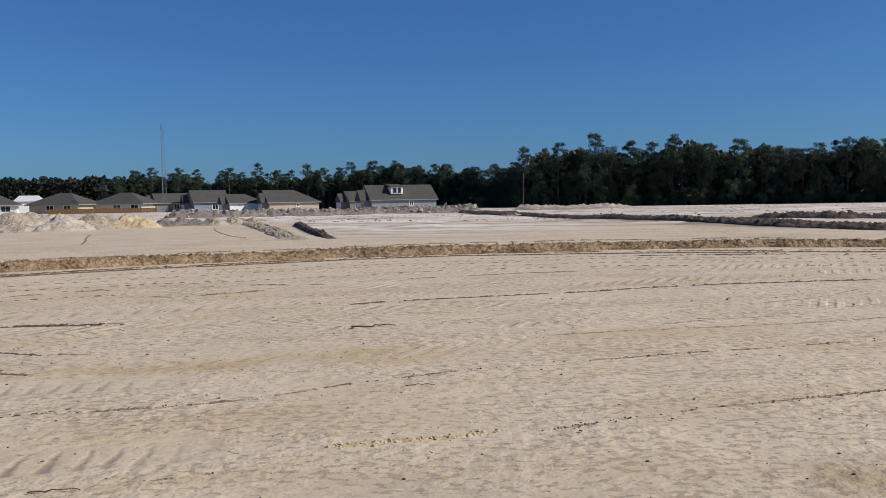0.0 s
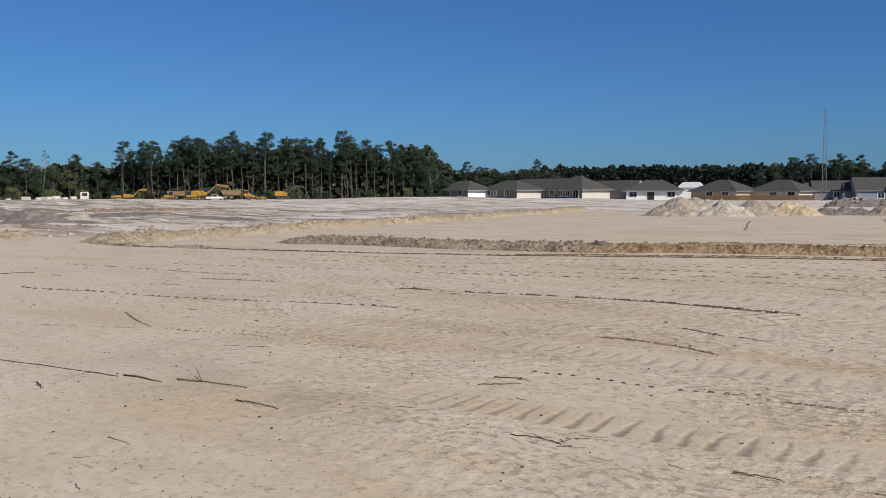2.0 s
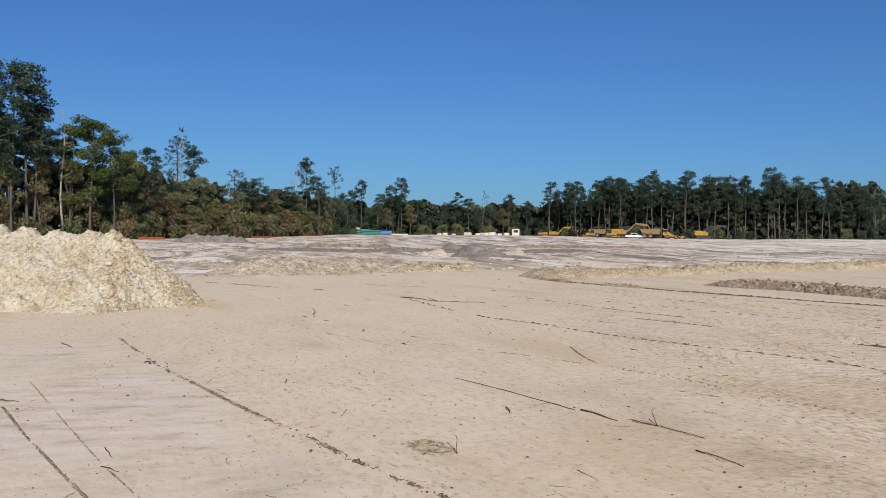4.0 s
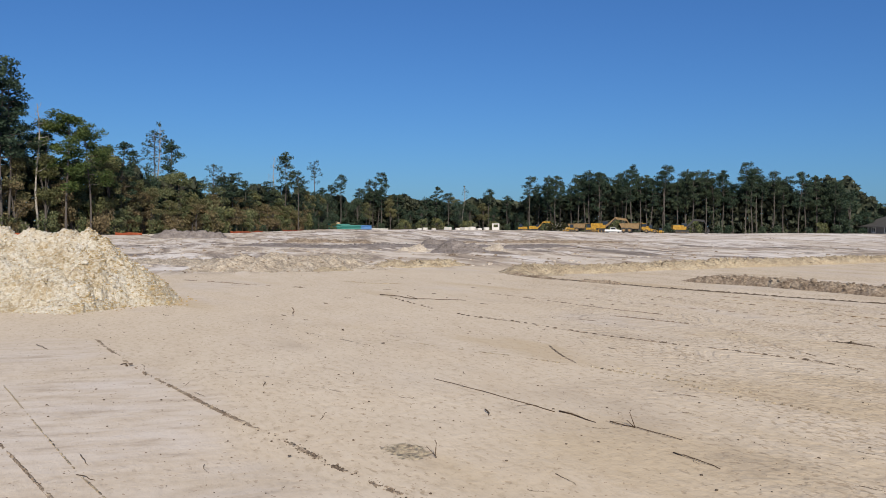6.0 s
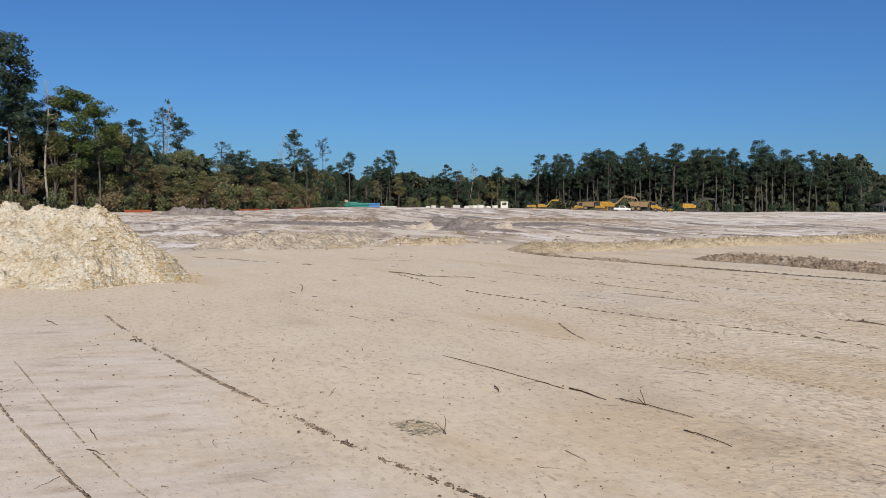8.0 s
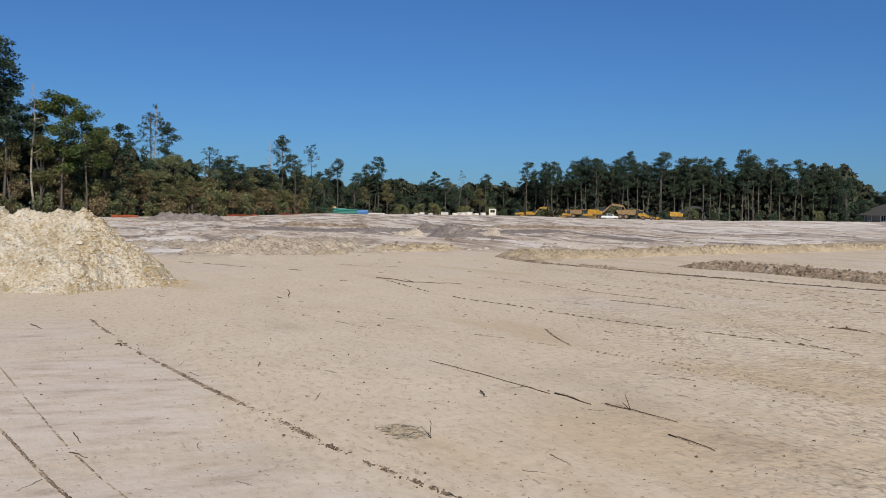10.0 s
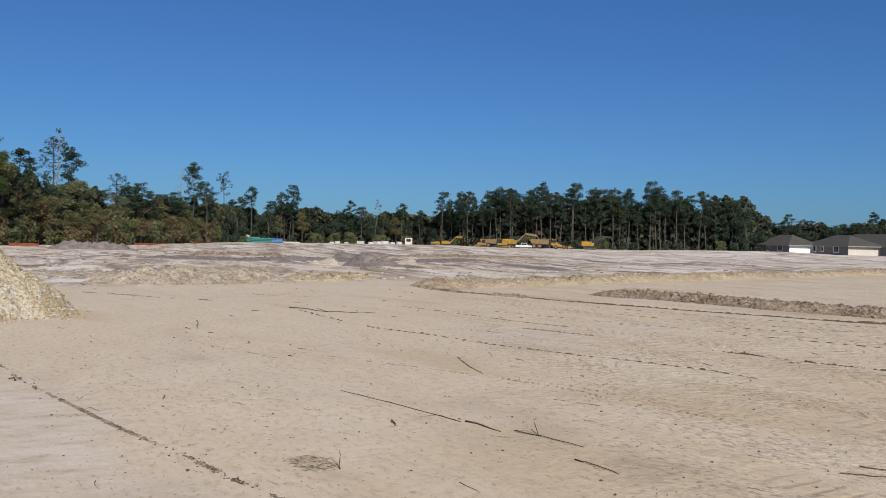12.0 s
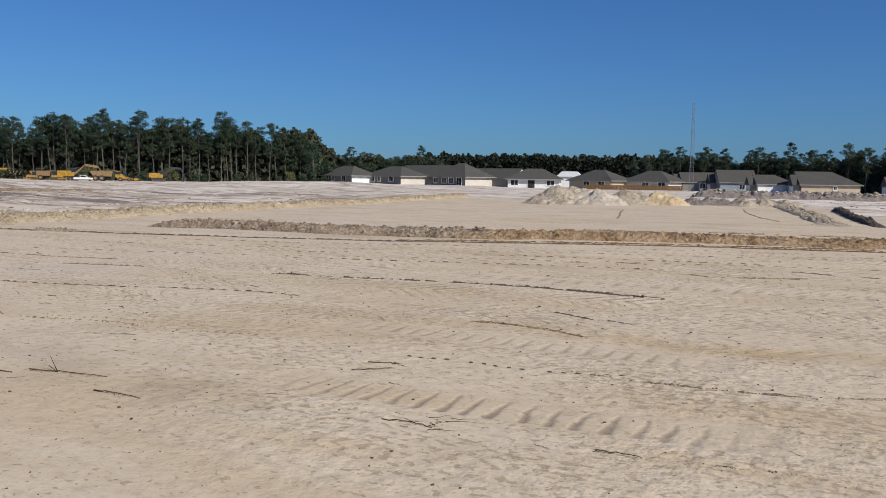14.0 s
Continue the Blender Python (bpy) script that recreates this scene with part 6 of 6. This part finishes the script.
# precast concrete pieces
for b, w, h, kind in ((73.9, 0.8, 0.7, "ring"), (73.5, 0.9, 0.9, "ring"), (72.9, 0.8, 0.6, "ring"), (71.9, 1.3, 1.1, "box"), (71.2, 0.9, 0.9, "ring"), (70.75, 1.6, 1.1, "box"), (70.2, 1.3, 1.3, "ring"), (69.75, 1.4, 0.9, "box"), (69.2, 1.0, 1.2, "ring")):
    mm = spot(b, 240, b * 13, 0.85)
    g = Geo()
    if kind == "ring":
        for i in range(16):
            a0, a1 = 2 * math.pi * i / 16, 2 * math.pi * (i + 1) / 16
            p = [(math.cos(a) * r, math.sin(a) * r, z) for a in (a0, a1) for r in (w, w * 0.8) for z in (0, h)]
            g.add(p, [(0, 4, 5, 1), (2, 3, 7, 6), (1, 5, 7, 3), (0, 2, 6, 4)])
        single("manhole_ring", g.mesh("manhole_ring", M_CONC), "pale precast concrete manhole ring on sand", "manhole ring", mm, "precast concrete pieces")
    else:
        for c, s in (((0, -w / 2, h / 2), (w * 1.6, 0.15, h)), ((0, w / 2, h / 2), (w * 1.6, 0.15, h)), ((-w * 0.8 + 0.075, 0, h / 2), (0.15, w - 0.15, h)), ((w * 0.8 - 0.075, 0, h / 2), (0.15, w - 0.15, h)), ((0, 0, 0.06), (w * 1.3, w - 0.15, 0.12))):
            g.box(c, s)
        single("catch_basin", g.mesh("catch_basin", M_CONC), "pale precast concrete catch basin on sand", "catch basin", mm, "precast concrete pieces")
arch = Geo()
for c, s in (((-0.85, 0, 1.1), (0.4, 1.6, 2.2)), ((0.85, 0, 1.1), (0.4, 1.6, 2.2)), ((0, 0, 0.55), (1.3, 1.6, 1.1)), ((0, 0, 2.05), (1.3, 1.6, 0.3))):
    arch.box(c, s)
single("concrete_vault", arch.mesh("concrete_vault", M_CONC), "tall precast concrete box with a square opening", "concrete box", spot(68.55, 240, 70))

# pipe stacks
def pipe_stack(label, b, d, turn, rows, length, r, mat):
    st = thing("pipe_stack", label, "pipe stack", spot(b, d, turn))
    tube = Geo().tube((-length / 2, 0, 0), (length / 2, 0, 0), r, None, 10).mesh("pipe", mat, False)
    for k, n in enumerate(rows):
        for i in range(n):
            part("pipe", tube, None, st).matrix_basis = pose(0, (i - (n - 1) / 2) * 2 * r, r + k * r * 1.74)
    return st


pipe_stack("stack of teal plastic drain pipes before the wood", 79.55, 236, 82, (5, 4, 3), 6.2, 0.29, M_TEAL)
pipe_stack("low stack of teal plastic drain pipes", 78.7, 234, 82, (5, 4, 3), 5.5, 0.24, M_TEAL)
pipe_stack("small stack of blue plastic water pipes", 77.75, 237, 80, (5, 4, 3), 4.0, 0.22, M_PIPEBLUE)
pipe_stack("low row of pale grey plastic pipes", 76.7, 240, 78, (6, 5), 5.0, 0.09, M_CONC)
heap("soil_mound", "small heap of tan sand behind teal pipes", [(*bearing(80.2, 242), 2.8), (*bearing(79.8, 242), 2.4)], M_YELLOW, 0.6, 0.2, 0.15, 81)

# orange silt fence along the wood
for path in (((101.5, 114), (98, 117), (96.4, 118)), ((94.2, 120), (93.2, 122), (92.2, 124)), ((86.9, 154), (85.8, 160), (84.6, 168)), ((83.4, 176), (82.4, 190), (81.9, 205))):
    pts = [bearing(*p) for p in path]
    c = smooth_line(pts, 1.2)
    sf = thing("silt_fence", "sagging orange fabric silt fence along the wood", "silt fence")
    X = np.stack([c[:, 0], c[:, 0], c[:, 0]])
    Y = np.stack([c[:, 1], c[:, 1], c[:, 1]])
    top = 0.2 + 0.2 * fbm(np.arange(len(c)) * 0.4, np.zeros(len(c)), 3, 5)
    base = ground_z(c[:, 0], c[:, 1])
    X[1] = X[1] + 0.08
    part("fabric", grid_mesh("fabric", X, Y, np.stack([base - 0.05, base + top * 0.5, base + top]), M_ORANGE), None, sf)
    post = Geo().box((0, 0, 0.4), (0.05, 0.05, 0.95)).mesh("post", M_FENCE)
    for i in range(0, len(c), 2):
        part("post", post, None, sf).matrix_basis = pose(c[i, 0] - 0.05, c[i, 1], float(base[i]))


# ---- sticks, roots and clods on the sand ----
def stick(label, pts, r0, r1, name="stick", forks=()):
    x0, y0 = pts[0][:2]
    r0, r1 = r0 * 0.36, r1 * 0.36
    ob = thing(name, label, name.replace("_", " "), pose(x0, y0, gz(x0, y0)))
    rng = random.Random(round(x0 * 100 + y0 * 7))
    line = [Vector((p[0] - x0, p[1] - y0, gz(p[0], p[1]) - gz(x0, y0) + (p[2] if len(p) > 2 else 0) + r0 * 0.7)) for p in pts]
    fine = []
    for a, b in zip(line, line[1:]):
        for k in range(4):
            fine.append(a.lerp(b, k / 4) + Vector((rng.uniform(-1, 1), rng.uniform(-1, 1), rng.uniform(0, 0.8))) * r0 * 3.0)
    fine.append(line[-1])
    n = len(fine)
    part("shaft", Geo().pipe(fine, [r0 + (r1 - r0) * i / (n - 1) for i in range(n)], 7), M_STICK, ob, smooth=True)
    for f in forks:
        fl = [Vector((p[0] - x0, p[1] - y0, p[2] + r0)) for p in f]
        part("fork", Geo().pipe(fl, [r0 * 0.7 - 0.3 * r0 * i / (len(fl) - 1) for i in range(len(fl))], 6), M_STICK, ob, smooth=True)
    return ob


STICKS = [([(-9.6, 2.45), (-9.0, 2.66), (-8.1, 2.97), (-7.75, 3.06)], 0.008, 0.014, [[(-8.1, 2.97, 0), (-7.98, 2.74, 0.02)]]), ([(-7.72, 3.12), (-7.26, 3.23)], 0.022, 0.01, []),
          ([(-7.22, 3.34), (-6.98, 3.46), (-6.52, 3.62)], 0.016, 0.008, [[(-6.98, 3.46, 0), (-7.03, 3.43, 0.13)], [(-6.98, 3.46, 0), (-7.14, 3.47, 0.03)]]), ([(-6.2, 3.34), (-6.0, 3.37), (-5.76, 3.42)], 0.014, 0.008, []),
          ([(-6.66, 1.56), (-6.68, 1.55, 0.13)], 0.011, 0.007, [[(-6.66, 1.56, 0), (-6.74, 1.5, 0.07)]]), ([(-7.9, 2.42), (-7.75, 2.4)], 0.022, 0.012, []), ([(-16.3, 1.76), (-16.28, 1.7, 0.16)], 0.03, 0.02, []),
          ([(-20.3, 4.4), (-19.2, 5.0), (-18.6, 6.0)], 0.03, 0.012, [[(-19.2, 5.0, 0), (-19.0, 4.7, 0.1)]]), ([(-1.6, 10.25), (-1.3, 10.38), (-1.05, 10.42)], 0.03, 0.014, []), ([(-2.7, 4.5), (-2.56, 4.54), (-2.42, 4.56)], 0.014, 0.006, []),
          ([(-5.2, 5.04), (-5.08, 5.2), (-4.98, 5.34)], 0.012, 0.006, []), ([(-5.28, 5.34), (-5.12, 5.46), (-4.98, 5.46)], 0.013, 0.006, []), ([(-4.1, 4.15), (-3.9, 4.22), (-3.72, 4.22)], 0.012, 0.007, [[(-3.76, 4.22, 0), (-3.68, 4.26, 0.03)]]),
          ([(-11.2, -0.88), (-11.35, -0.98)], 0.03, 0.015, []), ([(-13.4, -2.2), (-12.9, -2.0)], 0.016, 0.01, []), ([(-7.4, -1.0), (-7.15, -0.92)], 0.012, 0.006, []), ([(-6.95, -0.98), (-6.78, -0.84)], 0.01, 0.006, []),
          ([(-0.7, 7.0), (-0.6, 7.08), (-0.45, 7.06)], 0.01, 0.006, []), ([(3.9, 12.6), (4.05, 12.9)], 0.02, 0.012, []), ([(-1.9, 3.9), (-1.55, 4.0), (-1.4, 3.98)], 0.014, 0.007, [])]
for pts, r0, r1, forks in STICKS:
    stick("dry dark brown stick or root lying on sand", pts, r0, r1, "stick", forks)
ridge("soil_ridge", "small scraped patch of brown sand round a stick", [(-7.2, 1.26), (-6.95, 1.36), (-6.55, 1.5)], 0.36, 0.014, M_BANK, 0.02, 18, 0.5, 0, 1.6, 95, "soil ridge", 0.2, 0.0, 24, M_UMBER, (0.004, 0.01))
srng = random.Random(12)
for i in range(108):
    x, y = (srng.uniform(-14, 5), srng.uniform(-1.5, 14)) if i < 80 else (srng.gauss(-8, 2.2), srng.gauss(-0.6, 1.0)) if i < 96 else (srng.gauss(-3.9, 0.25), srng.gauss(4.3, 0.2))
    if math.hypot(x + 0.6, y) < 2.5:
        continue
    a, l = srng.uniform(-0.6, 1.1), 0.05 + 0.2 * srng.random() ** 1.6
    stick("small dry twig lying on sand", [(x, y), (x + l * 0.5 * math.cos(a) + srng.uniform(-0.02, 0.02), y + l * 0.5 * math.sin(a) + srng.uniform(-0.02, 0.02)), (x + l * math.cos(a), y + l * math.sin(a))], srng.uniform(0.003, 0.007), 0.002, "twig")
for i in range(60):
    x, y = srng.uniform(-30, -9), srng.uniform(-3, 11)
    if (x < -17 and y < 0) or y > 10 + 0.5 * (x + 28):
        continue
    a, l = srng.uniform(-0.3, 1.2), 0.06 + 0.22 * srng.random() ** 2
    stick("dry piece of root lying on the graded field", [(x, y), (x + l * math.cos(a), y + l * math.sin(a))], srng.uniform(0.008, 0.02), 0.006, "root")
clod = Geo().lump((0, 0, 0), 1.0, random.Random(3), 0.75).mesh("clod", M_CLOD)
for x, y, s in ((-5.08, 5.46, 0.035), (-4.76, 7.87, 0.04), (-4.93, 8.77, 0.05), (-7.36, 12.2, 0.05), (-11.25, -0.86, 0.06), (-7.0, 0.5, 0.03), (-5.77, 9.15, 0.05), (-6.95, 4.94, 0.025), (-3.62, 8.68, 0.04), (1.3, 5.83, 0.03), (0.6, 5.55, 0.03), (-4.5, 6.6, 0.025), (-8.7, 7.6, 0.035)):
    tagged(new("clod", clod), "dark dry clod of soil on sand", "clod", "clods on the field").matrix_basis = pose(x, y, gz(x, y) + s * 0.4, 0, 0, x * 50) @ Matrix.Diagonal((s * 0.5, s * 0.42, s * 0.32, 1))
# crumbs strewn over the field and along the ridges
crumbs = Geo()
for i in range(3300):
    if i < 2500:
        x, y = srng.uniform(-16, 7), srng.uniform(-3, 16)
        s = srng.uniform(0.003, 0.006) + 0.009 * srng.random() ** 4
    else:
        pts = LINES[srng.choice((1, 2, 3, 5, 6, 7, 7))][0]
        k = srng.randrange(len(pts) - 1)
        u = srng.random()
        x, y = (pts[k][0] * (1 - u) + pts[k + 1][0] * u + srng.gauss(0, 0.025), pts[k][1] * (1 - u) + pts[k + 1][1] * u + srng.gauss(0, 0.025))
        s = 0.003 + 0.008 * srng.random() ** 2
    if math.hypot(x + 0.6, y) > 2.2:
        crumbs.lump((x, y, 0), s, srng)
cv = np.array(crumbs.v)
cen = cv.reshape(-1, 12, 3).mean(1)
cv[:, 2] += np.repeat(ground_z(cen[:, 0], cen[:, 1]), 12) + 0.003
crumbs.v = [tuple(p) for p in cv]
single("soil_crumbs", crumbs.mesh("soil_crumbs", M_CLOD), "small dark soil crumbs strewn over sand", "soil crumbs", kind="stuff")
